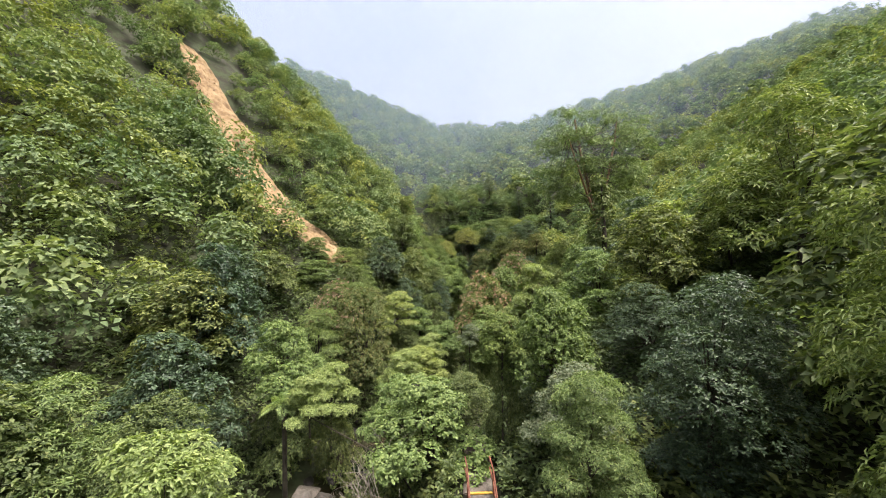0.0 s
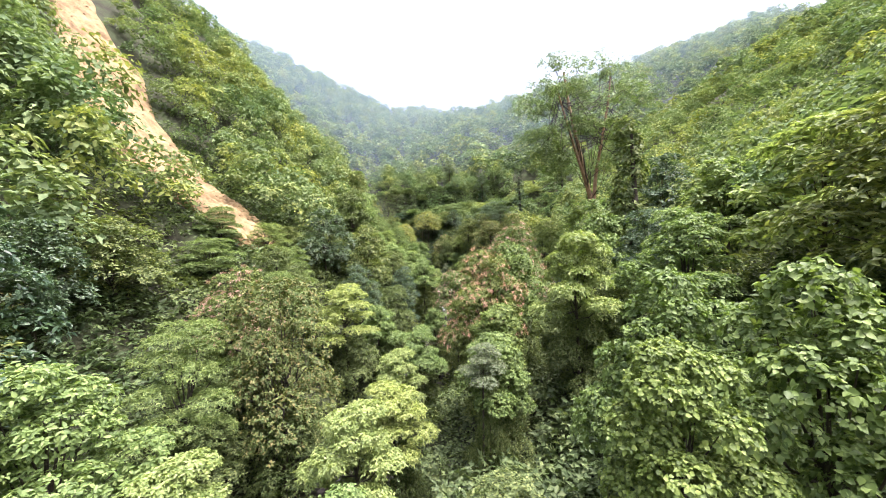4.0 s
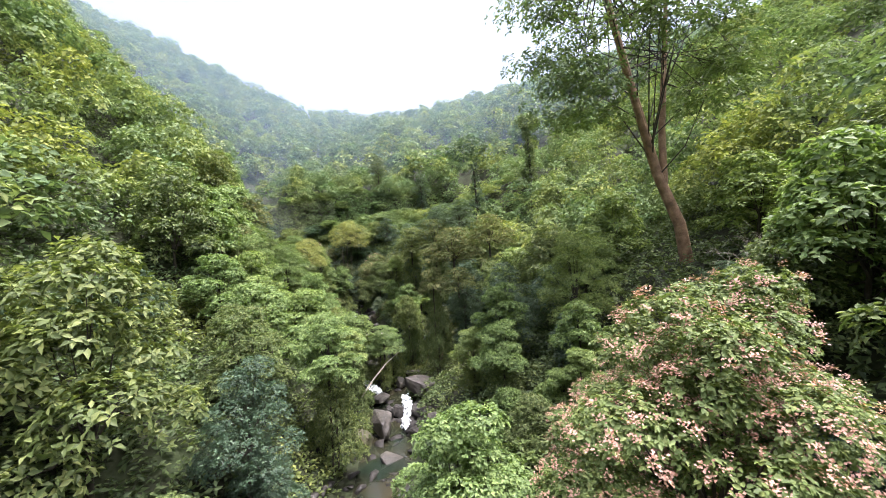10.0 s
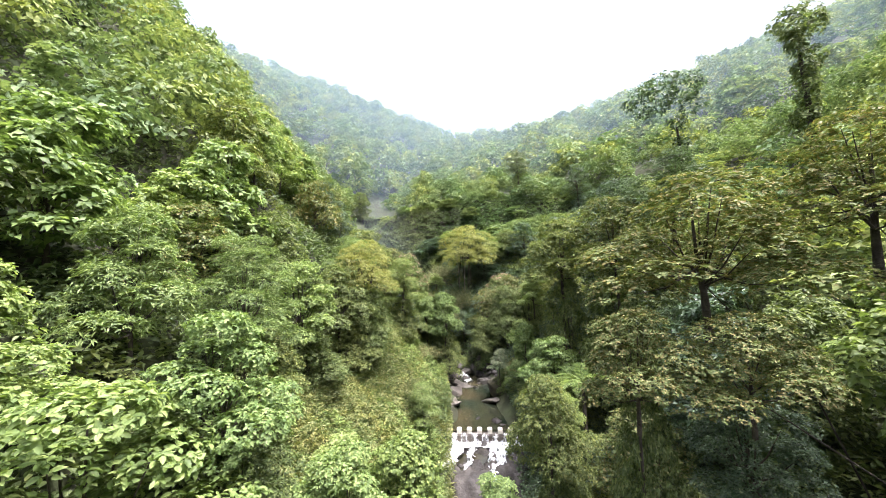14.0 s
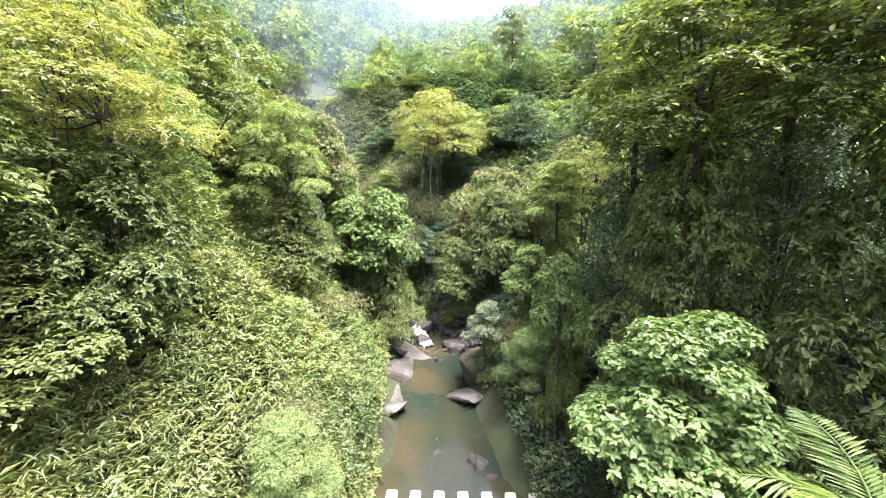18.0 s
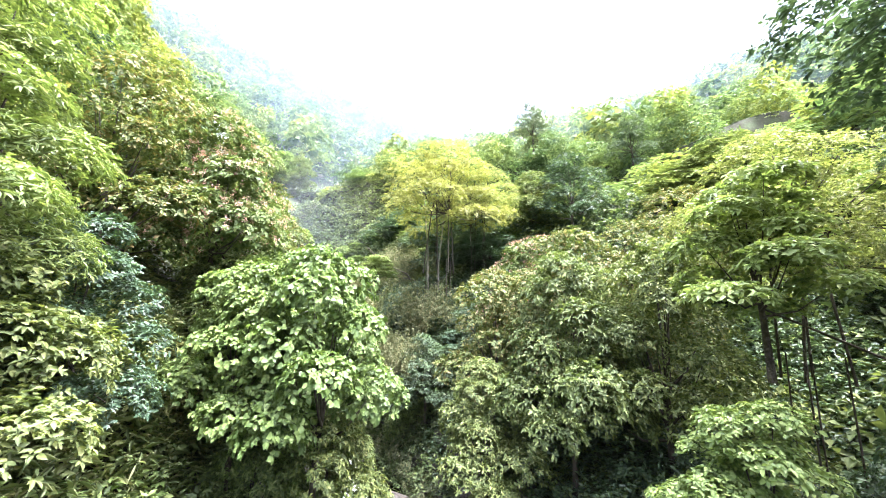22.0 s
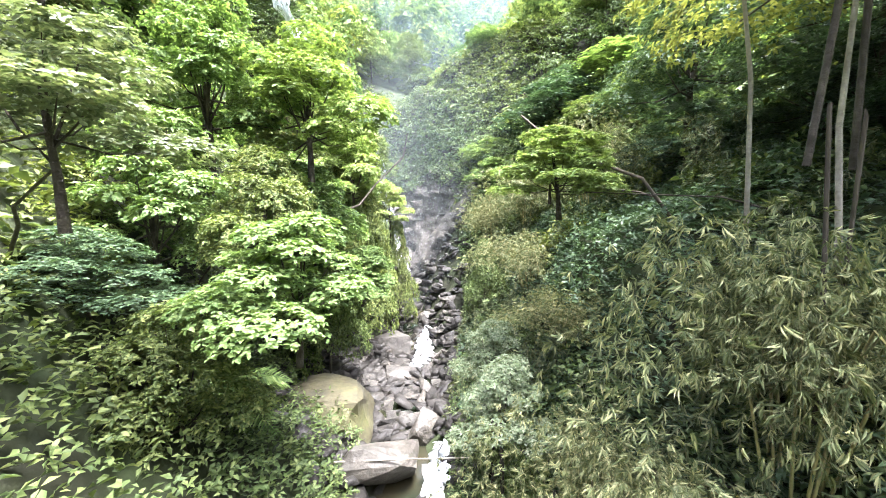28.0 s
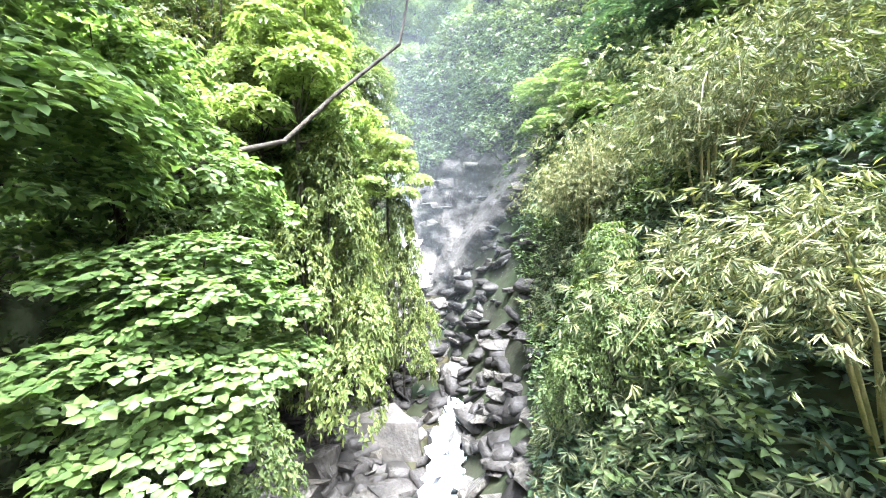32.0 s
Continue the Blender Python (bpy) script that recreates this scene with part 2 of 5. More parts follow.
RIGHT += [
    (125, (0, 2.5, 8, 11, 13, 14, 22, 49, 95, 148, 148)), (134, (0, .5, 1, 2, 2, 2.5, 9, 36, 78, 135, 135)),
    (200, (0, .5, 2, 3, 5, 7, 13, 34, 72, 118, 118)), (300, (0, .3, .5, 1, 1, 1, 4, 18, 44, 92, 92)),
    (1600, (0, 0, 0, 1, 2, 4, 8, 14, 22, 40, 40))]


def lattice(ix, iy, seed):
    h = np.sin(ix * 127.1 + iy * 311.7 + seed * 74.7) * 43758.5453
    return h - np.floor(h)


def value_noise(x, y, seed=0):
    ix, iy = np.floor(x), np.floor(y)
    fx, fy = x - ix, y - iy
    fx, fy = fx * fx * (3 - 2 * fx), fy * fy * (3 - 2 * fy)
    a, b = lattice(ix, iy, seed), lattice(ix + 1, iy, seed)
    c, d = lattice(ix, iy + 1, seed), lattice(ix + 1, iy + 1, seed)
    return (a * (1 - fx) + b * fx) * (1 - fy) + (c * (1 - fx) + d * fx) * fy - 0.5


def stream_x(y):
    return np.interp(y, SY, SX)


def stream_z(y):
    return np.interp(y, SY, SZ)


def side(table, d, y):
    ys = np.array([r[0] for r in table], float)
    rows = np.stack([np.interp(d, DK, r[1]) for r in table])
    k = np.clip(np.searchsorted(ys, y) - 1, 0, len(ys) - 2)
    w = np.clip((y - ys[k]) / (ys[k + 1] - ys[k]), 0, 1)
    pick = np.arange(len(d))
    return rows[k, pick] * (1 - w) + rows[k + 1, pick] * w


def height(x, y):
    """Height of the ground."""
    x, y = np.atleast_1d(np.asarray(x, float)), np.atleast_1d(np.asarray(y, float))
    d = x - stream_x(y)
    h = np.where(d < 0, side(LEFT, np.abs(d), y), side(RIGHT, np.abs(d), y)) + stream_z(y)
    a = np.clip((np.abs(d) - 2.5) / 10, 0, 1)
    h += a * (1.3 * value_noise(x / 4, y / 4, 1) + 2.4 * value_noise(x / 11, y / 11, 2))
    h += np.clip((np.abs(d) - 20) / 40, 0, 1) * (9 * value_noise(x / 38, y / 38, 3))
    h -= 0.55 * np.clip(1 - np.abs(d) / 2.6, 0, 1)
    narrow = np.clip((np.where(d < 0, -d - .8, d - 1.9)) / 1.2, 0, 1) * np.clip((7 - np.abs(d)) / 4, 0, 1)
    h += np.clip((y - 87.6) / 2.0, 0, 1) * np.clip((112 - y) / 3, 0, 1) * .95 * narrow
    path = np.clip(2.2 - np.abs(x - 1.4), 0, 1) * np.clip(y - 9.5, 0, 1) * np.clip(25 - y, 0, 1)
    h += path * (np.where(y > 14.2, 10.5, np.maximum(10.4 - (14.2 - y) * .64, 7.8)) - h)
    return h


def ground_z(x, y):
    return float(height(x, y)[0])


# ---------- mesh helpers ----------
def mesh_np(name, verts, faces, material=None, smooth=False):
    verts, faces = np.asarray(verts, np.float32), np.asarray(faces, np.int32)
    me = bpy.data.meshes.new(name)
    k = faces.shape[1]
    me.vertices.add(len(verts))
    me.vertices.foreach_set("co", verts.ravel())
    me.loops.add(faces.size)
    me.loops.foreach_set("vertex_index", faces.ravel())
    me.polygons.add(len(faces))
    me.polygons.foreach_set("loop_start", np.arange(0, faces.size, k, dtype=np.int32))
    if smooth:
        me.polygons.foreach_set("use_smooth", np.ones(len(faces), bool))
    me.update(calc_edges=True)
    if material:
        me.materials.append(material)
    return me


def put(name, me, parent=None, label=""):
    ob = new(name, me)
    ob.parent = parent
    return tagged(ob, label) if label else ob


def tube(points, radii, sides=7):
    """Rings along a polyline: vertices and quads."""
    pts = np.asarray(points, float)
    t = np.gradient(pts, axis=0)
    t /= np.linalg.norm(t, axis=1)[:, None] + 1e-9
    ref = np.where(np.abs(t[:, 2:3]) > 0.9, [[1.0, 0, 0]], [[0, 0, 1.0]])
    u = np.cross(t, ref)
    u /= np.linalg.norm(u, axis=1)[:, None] + 1e-9
    v = np.cross(t, u)
    a = np.linspace(0, 2 * np.pi, sides, endpoint=False)
    ring = np.cos(a)[None, :, None] * u[:, None] + np.sin(a)[None, :, None] * v[:, None]
    verts = (pts[:, None] + ring * np.asarray(radii, float)[:, None, None]).reshape(-1, 3)
    f = []
    for i in range(len(pts) - 1):
        for j in range(sides):
            f.append((i * sides + j, i * sides + (j + 1) % sides, (i + 1) * sides + (j + 1) % sides, (i + 1) * sides + j))
    return verts, np.array(f)


def joined(parts):
    vs, fs, o = [], [], 0
    for v, f in parts:
        vs.append(v)
        fs.append(np.asarray(f) + o)
        o += len(v)
    return np.concatenate(vs), np.concatenate(fs)


def unit(a):
    return a / (np.linalg.norm(a, axis=-1, keepdims=True) + 1e-9)


def leaf_blades(P, A, N, L, W, fold=0.12, heart=False):
    """Folded leaf blades from base points, axes and normals. Two triangles each, or four for broad hearts and ovals."""
    A = unit(A)
    N = unit(N - A * np.sum(A * N, -1, keepdims=True))
    S = np.cross(A, N)
    L, W = np.asarray(L)[:, None], np.asarray(W)[:, None]
    n = len(P)
    T = np.array([(0, 1, 2), (0, 2, 3), (0, 3, 4), (0, 4, 5)])
    if heart == "oval":
        V = np.stack([P, P + A * L * .27 + S * W * .45 + N * L * fold * .8, P + A * L * .66 + S * W * .4 + N * L * fold * .5, P + A * L - N * L * .16,
                      P + A * L * .66 - S * W * .4 + N * L * fold * .5, P + A * L * .27 - S * W * .45 + N * L * fold * .8], 1)
    elif heart:
        V = np.stack([P, P + A * L * .12 + S * W * .42 + N * L * fold, P + A * L * .5 + S * W * .46 + N * L * fold * .7, P + A * L - N * L * .14,
                      P + A * L * .5 - S * W * .46 + N * L * fold * .7, P + A * L * .12 - S * W * .42 + N * L * fold], 1)
    else:
        V = np.stack([P, P + A * L * .45 + S * W * .5 + N * L * fold, P + A * L - N * L * .1, P + A * L * .45 - S * W * .5 + N * L * fold], 1)
        T = T[:2]
    k = V.shape[1]
    F = (np.arange(n)[:, None, None] * k + T[None]).reshape(-1, 3)
    return V.reshape(-1, 3), F


def rosettes(rng, C, O, per, L, W, droop=0.3, spread=1.0, heart=False, fold=0.12):
    """Whorls of leaves at twig ends C that point outward along O."""
    n = len(C)
    ax = unit(O * 0.7 + np.array([0, 0, 0.75]) + rng.normal(0, 0.2, (n, 3)))
    e1 = unit(np.cross(ax, rng.normal(0, 1, (n, 3))))
    e2 = np.cross(ax, e1)
    th = (np.arange(per)[None] * (2 * np.pi / per) + rng.uniform(0, 6.28, (n, 1)) + rng.normal(0, 0.25, (n, per)))
    rise = rng.uniform(-0.05, 0.55, (n, per, 1))
    A = np.cos(th)[..., None] * e1[:, None] + np.sin(th)[..., None] * e2[:, None] + ax[:, None] * rise
    A[..., 2] -= droop * rng.uniform(0.2, 1.0, (n, per))
    N = ax[:, None] + rng.normal(0, 0.34, (n, per, 3))
    P = C[:, None] + A * 0.12 * L * spread + rng.normal(0, 0.18 * L * spread, (n, per, 3))
    s = rng.uniform(0.65, 1.25, n * per)
    return leaf_blades(P.reshape(-1, 3), A.reshape(-1, 3), N.reshape(-1, 3), L * s, W * s, fold, heart)


def fans(rng, C, O, per, L, W):
    """Hands of narrow leaves that hang from twig ends C and spread along O."""
    n = len(C)
    A0 = unit(O * .6 + np.array([0, 0, -.55]) + rng.normal(0, .3, (n, 3)))
    S0 = unit(np.cross(A0, rng.normal(0, 1, (n, 3))))
    N0 = np.cross(A0, S0)
    th = np.linspace(-1.05, 1.05, per)[None] + rng.normal(0, .16, (n, per))
    A = np.cos(th)[..., None] * A0[:, None] + np.sin(th)[..., None] * S0[:, None] + rng.normal(0, .12, (n, per, 3))
    N = N0[:, None] + rng.normal(0, .25, (n, per, 3))
    P = C[:, None] + rng.normal(0, .1 * L, (n, per, 3))
    s = (np.cos(th) * .35 + .75).ravel() * rng.uniform(.7, 1.15, n * per)
    return leaf_blades(P.reshape(-1, 3), A.reshape(-1, 3), N.reshape(-1, 3), L * s, W * s, .08)


def crown_points(rng, lobes, n, low=-0.35, shell=0.3):
    """Points and outward directions on the outside of a heap of lobes."""
    lobes = np.asarray(lobes, float)
    area = (lobes[:, 3] * lobes[:, 5]) ** 1.0
    k = rng.choice(len(lobes), n * 2, p=area / area.sum())
    d = unit(rng.normal(0, 1, (n * 2, 3)))
    d[:, 2] = np.where(d[:, 2] < low, -d[:, 2], d[:, 2])
    r = 1 - shell * rng.uniform(0, 1, (n * 2, 1)) ** 2 + rng.normal(0, 0.05, (n * 2, 1))
    P = lobes[k, :3] + d * r * lobes[k, 3:6]
    inside = np.zeros(len(P), bool)
    for j, lo in enumerate(lobes):
        q = np.linalg.norm((P - lo[:3]) / lo[3:6], axis=1)
        inside |= (q < 0.68) & (k != j)
    keep = np.where(~inside)[0][:n]
    return P[keep], unit(d[keep] / lobes[k[keep], 3:6])


def make_lobes(rng, n, radius, z0, z1, flat=0.7, size=(0.38, 0.6)):
    out = []
    for i in range(n):
        u = i / max(n - 1, 1)
        z = z0 + (z1 - z0) * (0.15 + 0.8 * u)
        reach = radius * (1 - 0.75 * u ** 1.6) * rng.uniform(0.45, 0.75)
        a = i * 2.4 + rng.uniform(-0.5, 0.5)
        r = radius * rng.uniform(*size) * (1 - 0.25 * u)
        out.append((reach * math.cos(a), reach * math.sin(a), z, r, r, r * flat * rng.uniform(0.8, 1.2)))
    return out


# ---------- ground ----------
def graded(lo, hi, a, b, fine, grow):
    """Even steps between a and b, growing steps out to lo and hi."""
    mid = list(np.arange(a, b, fine))
    left, s, p = [], fine, a
    while p > lo:
        s *= grow
        p -= s
        left.append(p)
    right, s, p = [], fine, mid[-1]
    while p < hi:
        s *= grow
        p += s
        right.append(p)
    return np.array(left[::-1] + mid + right)


gx, gy = graded(-1500, 1500, -40, 45, 0.8, 1.09), graded(-1200, 2200, -12, 142, 0.8, 1.09)
GX, GY = np.meshgrid(gx, gy, indexing="ij")
GZ = height(GX.ravel(), GY.ravel())
ii = np.arange(len(gx) * len(gy)).reshape(len(gx), len(gy))
quads = np.stack([ii[:-1, :-1], ii[1:, :-1], ii[1:, 1:], ii[:-1, 1:]], -1).reshape(-1, 4)
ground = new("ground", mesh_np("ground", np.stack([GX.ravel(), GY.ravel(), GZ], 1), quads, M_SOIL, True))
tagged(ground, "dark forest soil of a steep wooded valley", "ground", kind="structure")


# ---------- stream water ----------
def water_mat(name, body, rough):
    m, n, l, out = mat_base(name)
    p = n.new("ShaderNodeBsdfPrincipled")
    c = ramp(n, l, noise_tex(n, l, 0.5, 4.0), [(0.35, body[0]), (0.65, body[1])])
    l.new(c, p.inputs["Base Color"])
    p.inputs["Roughness"].default_value = rough
    p.inputs["Specular IOR Level"].default_value = 0.3
    b = n.new("ShaderNodeBump")
    b.inputs["Strength"].default_value, b.inputs["Distance"].default_value = 0.25, 0.05
    l.new(noise_tex(n, l, 3.0, 3.0), b.inputs["Height"])
    l.new(b.outputs[0], p.inputs["Normal"])
    l.new(p.outputs[0], out.inputs[0])
    return m


M_WATER = water_mat("brown_green_water", ((0.014, 0.022, 0.014), (0.04, 0.034, 0.018)), 0.06)
ys = np.concatenate([np.arange(-30, 86.5, 0.8), [86.55]])
ys2 = np.concatenate([[87.3], np.arange(88, 127.5, 0.8)])
for wname, wy, lift in (("water_lower", ys, 0.0), ("water_upper", ys2, 0.05)):
    us = np.linspace(-1, 1, 7)
    wv = [(stream_x(y) + u * 3.4, y, stream_z(y) + lift) for y in wy for u in us]
    wf = [(i * 7 + j, i * 7 + j + 1, (i + 1) * 7 + j + 1, (i + 1) * 7 + j) for i in range(len(wy) - 1) for j in range(6)]
    tagged(new(wname, mesh_np(wname, wv, wf, M_WATER, True)), "shallow clear brownish green stream water over stones", "water", kind="structure")

# ---------- trees ----------
FLIGHT = [(0, 0, 20), (-.7, 5.3, 19.1), (-1.6, 9.4, 18.7), (-1, 13, 18.5), (0, 17.5, 18.4), (.2, 22.4, 18.5), (1, 30.3, 18.9), (2.5, 38.3, 19.2), (4.9, 44.2, 18.9),
          (7.7, 50, 18.5), (8.8, 55.6, 18.6), (8, 61.4, 18.8), (7.9, 69.5, 18.6), (8, 76.3, 17.6), (8, 80.5, 17.2), (8, 85.2, 16.6), (7.8, 90.6, 17.5), (7.3, 95.7, 19),
          (6.7, 96.7, 19.3), (5.2, 98.7, 18.8), (4.1, 100.4, 18.4), (1.9, 106, 18.1), (-.3, 110.3, 17.6)]
fl = np.concatenate([np.linspace(FLIGHT[i], FLIGHT[i + 1], 6, endpoint=False) for i in range(len(FLIGHT) - 1)] + [[FLIGHT[-1]]])


def headroom(x, y, r):
    """Distance to the flight line on plan, and the height of the line over the place where it passes within r."""
    d = np.hypot(fl[:, 0] - x, fl[:, 1] - y)
    near = d < r
    return float(d.min()), (float(fl[near, 2].min()) if near.any() else 1e9)


def trunk_mesh(name, rng, lobes, top, r0=0.09, lean=0.3, material=M_BARK):
    sway = rng.normal(0, lean, 2)
    pts = [(0, 0, -0.6), (sway[0] * .2, sway[1] * .2, top * .25), (sway[0] * .7, sway[1] * .6, top * .55), (sway[0], sway[1], top * .92)]
    parts = [tube(pts, [r0 * 1.35, r0, r0 * .7, r0 * .2])]
    for lo in lobes:
        z0 = top * rng.uniform(.25, .55)
        b = np.array([sway[0] * .5, sway[1] * .5, z0])
        e = np.array([lo[0], lo[1], lo[2]])
        m = (b + e) / 2 + np.array([0, 0, -0.25])
        parts.append(tube([b, m, e], [r0 * .5, r0 * .32, r0 * .1], 5))
    v, f = joined(parts)
    return mesh_np(name, v, f, material, True)


def tree_kind(title, seed, label, category, mat, n_lobes, radius, z0, top, n_ros, per, L, W, droop=.3, flat=.7, heart=False, blossom=0, low=-.35, size=(.38, .6)):
    """A tree at the origin, as an Empty with trunk and crown (and blossom)."""
    rng = np.random.default_rng(seed)
    lobes = make_lobes(rng, n_lobes, radius, z0, top, flat, size)
    t = new(title)
    tagged(t, label, category)
    if title == "bamboo":
        C, O = [], []
        for i in range(26):
            a, reach, hi = i * 2.4 + rng.normal(0, .3), radius * rng.uniform(.35, 1.15), top * rng.uniform(.55, 1.05)
            c, sn = math.cos(a), math.sin(a)
            arc = np.array([(.15 * c, .15 * sn, -.5), (.3 * reach * c, .3 * reach * sn, hi * .55), (.65 * reach * c, .65 * reach * sn, hi * .92), (reach * c, reach * sn, hi * .8), (1.25 * reach * c, 1.25 * reach * sn, hi * .52)])
            if i < 12:
                put("culm", mesh_np("culm", *tube(arc, [.035, .03, .02, .012, .006], 5), M_CULM, True), t)
            k = rng.uniform(1.0, 4.0, n_ros // 26)
            B = np.stack([np.interp(k, np.arange(5), arc[:, q]) for q in range(3)], 1)
            off = rng.normal(0, 1, B.shape) * [.42, .42, .34]
            C.append(B + off)
            O.append(unit(off + np.array([c * .5, sn * .5, -.2])))
        C, O = np.concatenate(C), np.concatenate(O)
        put("crown", mesh_np("crown", *fans(rng, C, O, per, L, W), mat), t)
        return t
    if title == "spreading_tree":
        parts, parts_mid = [], []
        for i, lo in enumerate(lobes[-4:] + lobes[:-4]):
            a = i * 1.3
            b = np.array([.75 * math.cos(a), .75 * math.sin(a), -.5])
            e = np.array(lo[:3])
            if i > 3:
                b = parts_mid[i % 4]
            q = b + (e - b) * (.3, .3, .5)
            if i < 4:
                parts_mid.append(q)
            parts.append(tube([b, q, (q + e) / 2 + rng.normal(0, .12, 3), e], [.035, .03, .02, .01], 6))
        for q in parts[:4]:
            put("trunk", mesh_np("trunk", *q, M_BARK, True), t)
        put("bough", mesh_np("bough", *joined(parts[4:]), M_BARK, True), t)
    else:
        put("trunk", trunk_mesh("trunk", rng, lobes, top * .8), t)
    C, O = crown_points(rng, lobes, n_ros, low)
    v, f = rosettes(rng, C, O, per, L, W, droop, heart=heart)
    crown = put("crown", mesh_np("crown", v, f, mat, True), t)
    if blossom:
        C, O = crown_points(rng, lobes, blossom, 0.15, .05)
        v, f = rosettes(rng, C + O * .1, O, 19, .055, .04, -.3, 4.2)
        put("blossom", mesh_np("blossom", v, f, L_BLOSSOM), crown, "dry pinkish brown flower heads")
    return t


M_CULM = solid_mat("bamboo_culm", [(0.3, (0.16, 0.15, 0.05)), (0.7, (0.3, 0.27, 0.1))], 3.0, 0.5, 0.2, 9.0)
# kinds: 6.5 m high and 3 m in radius before scaling
KINDS = {}
STEM = {}
sv, sf = tube([(0, 0, -1), (.03, .02, -.5), (0, 0, .02)], [.17, .15, .14])
SPEC = [
    ("olive", "broadleaf_tree", "broad-leaved olive green tree on the valley slope", L_OLIVE, 1250, 7, dict(heart="oval", n_lobes=13, radius=3.0, z0=.5, top=6.0, L=.25, W=.12)),
    ("light", "broadleaf_tree", "light green large-leaved tree beside the stream", L_LIGHT, 1050, 7, dict(heart="oval", n_lobes=13, radius=2.9, z0=.6, top=5.8, L=.27, W=.16, droop=.45, flat=.55)),
    ("heart", "bush", "light green bush with broad heart-shaped leaves", L_HEART, 1250, 6, dict(n_lobes=12, radius=2.9, z0=.5, top=5.8, L=.23, W=.2, heart=True, droop=.6)),
    ("fresh", "layered_tree", "bright fresh green layered tree with large leaves", L_FRESH, 950, 7, dict(heart="oval", n_lobes=13, radius=3.0, z0=.8, top=5.9, L=.3, W=.14, droop=.35, flat=.4, size=(.35, .5))),
    ("dark", "dense_tree", "dark green dense tree with glossy leaves", L_DARK, 1250, 7, dict(n_lobes=13, radius=2.8, z0=.3, top=6.2, L=.23, W=.11)),
    ("pink", "flowering_tree", "yellow-green tree topped with dry pinkish flower heads", L_PINK, 1150, 7, dict(heart="oval", n_lobes=13, radius=3.0, z0=.5, top=5.8, L=.24, W=.15, blossom=650)),
    ("brown", "flowering_tree", "olive tree tinged with orange-brown young leaves", L_BROWN, 1150, 7, dict(heart="oval", n_lobes=13, radius=3.0, z0=.5, top=5.8, L=.2, W=.12)),
    ("fine", "feathery_tree", "feathery light green tree with fine leaves", L_FINE, 1900, 7, dict(n_lobes=14, radius=2.9, z0=.5, top=6.3, L=.24, W=.065, flat=.55)),
    ("silver", "bush", "grey-green bush with pale silvery leaves", L_SILVER, 800, 6, dict(heart="oval", n_lobes=10, radius=2.9, z0=1.0, top=5.8, L=.26, W=.14, flat=.45)),
    ("yellow", "spreading_tree", "spreading yellow-green tree on slender pale trunks", L_YELLOW, 1900, 7, dict(n_lobes=20, radius=3.4, z0=1.2, top=6.1, L=.2, W=.09, flat=.45, size=(.28, .45))),
    ("bamboo", "bamboo", "pale bamboo thicket with narrow drooping leaves", L_BAMBOO, 1750, 7, dict(n_lobes=13, radius=2.9, z0=.3, top=6.0, L=.31, W=.036)),
]
for si, (key, title, label, mat, n_ros, per, kw) in enumerate(SPEC):
    sort = title if title in ("bush", "bamboo") else "tree"
    small = tree_kind(title, 10 * si, label, sort, mat, n_ros=int(n_ros * 1.75), per=per, **dict(kw, L=kw["L"] * .7, W=kw["W"] * .72))
    shrink = .45 if key == "pink" else .56
    fine_kw = dict(kw, L=kw["L"] * shrink, W=kw["W"] * shrink, n_lobes=kw["n_lobes"] + 5, size=(.3, .48))
    big = tree_kind(title, 10 * si + 1, label, sort, mat, n_ros=int(n_ros * (2.9 if key == "pink" else 2.0)), per=per, **fine_kw)
    KINDS[key] = [small, big]
    if key in ("olive", "light", "dark", "pink", "fine", "fresh", "brown"):
        KINDS[key].append(tree_kind(title, 10 * si + 2, label, sort, mat, n_ros=int(n_ros * .8), per=per, **dict(kw, L=kw["L"] * 1.02, W=kw["W"] * 1.05, heart=False)))
    STEM[key] = mesh_np("stem", sv, sf, M_BARK, True)
slim = [tube([(1.2 * math.cos(a), 1.2 * math.sin(a), -1), (1.35 * math.cos(a + .2), 1.3 * math.sin(a), -.5), (1.2 * math.cos(a), 1.2 * math.sin(a), .03)], [.05, .045, .04], 6) for a in (0, 1.3, 2.6, 3.9)]
STEM["yellow"] = mesh_np("stem", *joined(slim), M_BARK, True)
used_first = set()


def plant(key, x, y, z, s, sz=None, rng=None, away=False):
    """Plants one tree of a kind at a place; the first of each mesh is the original itself."""
    rng = rng or np.random.default_rng(int(abs(x * 131 + y * 17)))
    ob = KINDS[key][2 if away else 1 if s > .72 else 0]
    m = pose(x, y, z, 0, 0, float(rng.uniform(0, 360))) @ Matrix.Diagonal((s, s, sz or s, 1))
    if ob.name not in used_first:
        used_first.add(ob.name)
        ob.matrix_basis = m
        t = ob
    else:
        t = copy_thing(ob, m @ Matrix.Diagonal((1 / ob.scale.x, 1 / ob.scale.y, 1 / ob.scale.z, 1)))
        for c in list(t.children):
            if c.name.startswith("stem"):
                bpy.data.objects.remove(c)
    return tagged(t, group=key + " trees of the valley")


def slide_half(u):
    return 1.6 + 3.1 * math.sin(min(max(u, 0), 1) ** .7 * 3.1)


def on_slide(x, y, more=0.0):
    """The bare scar of the landslide on plan: a bent band from its foot up the slope."""
    ux, uy = -39.0, 26.5
    ln = math.hypot(ux, uy)
    u = ((x + 11.5) * ux + (y - 45.2) * uy) / (ln * ln)
    off = (-(x + 11.5) * uy + (y - 45.2) * ux) / ln - 1.3 * math.sin(u * 5)
    return -0.05 < u < 1.0 and abs(off) < slide_half(u) + more


taken = []


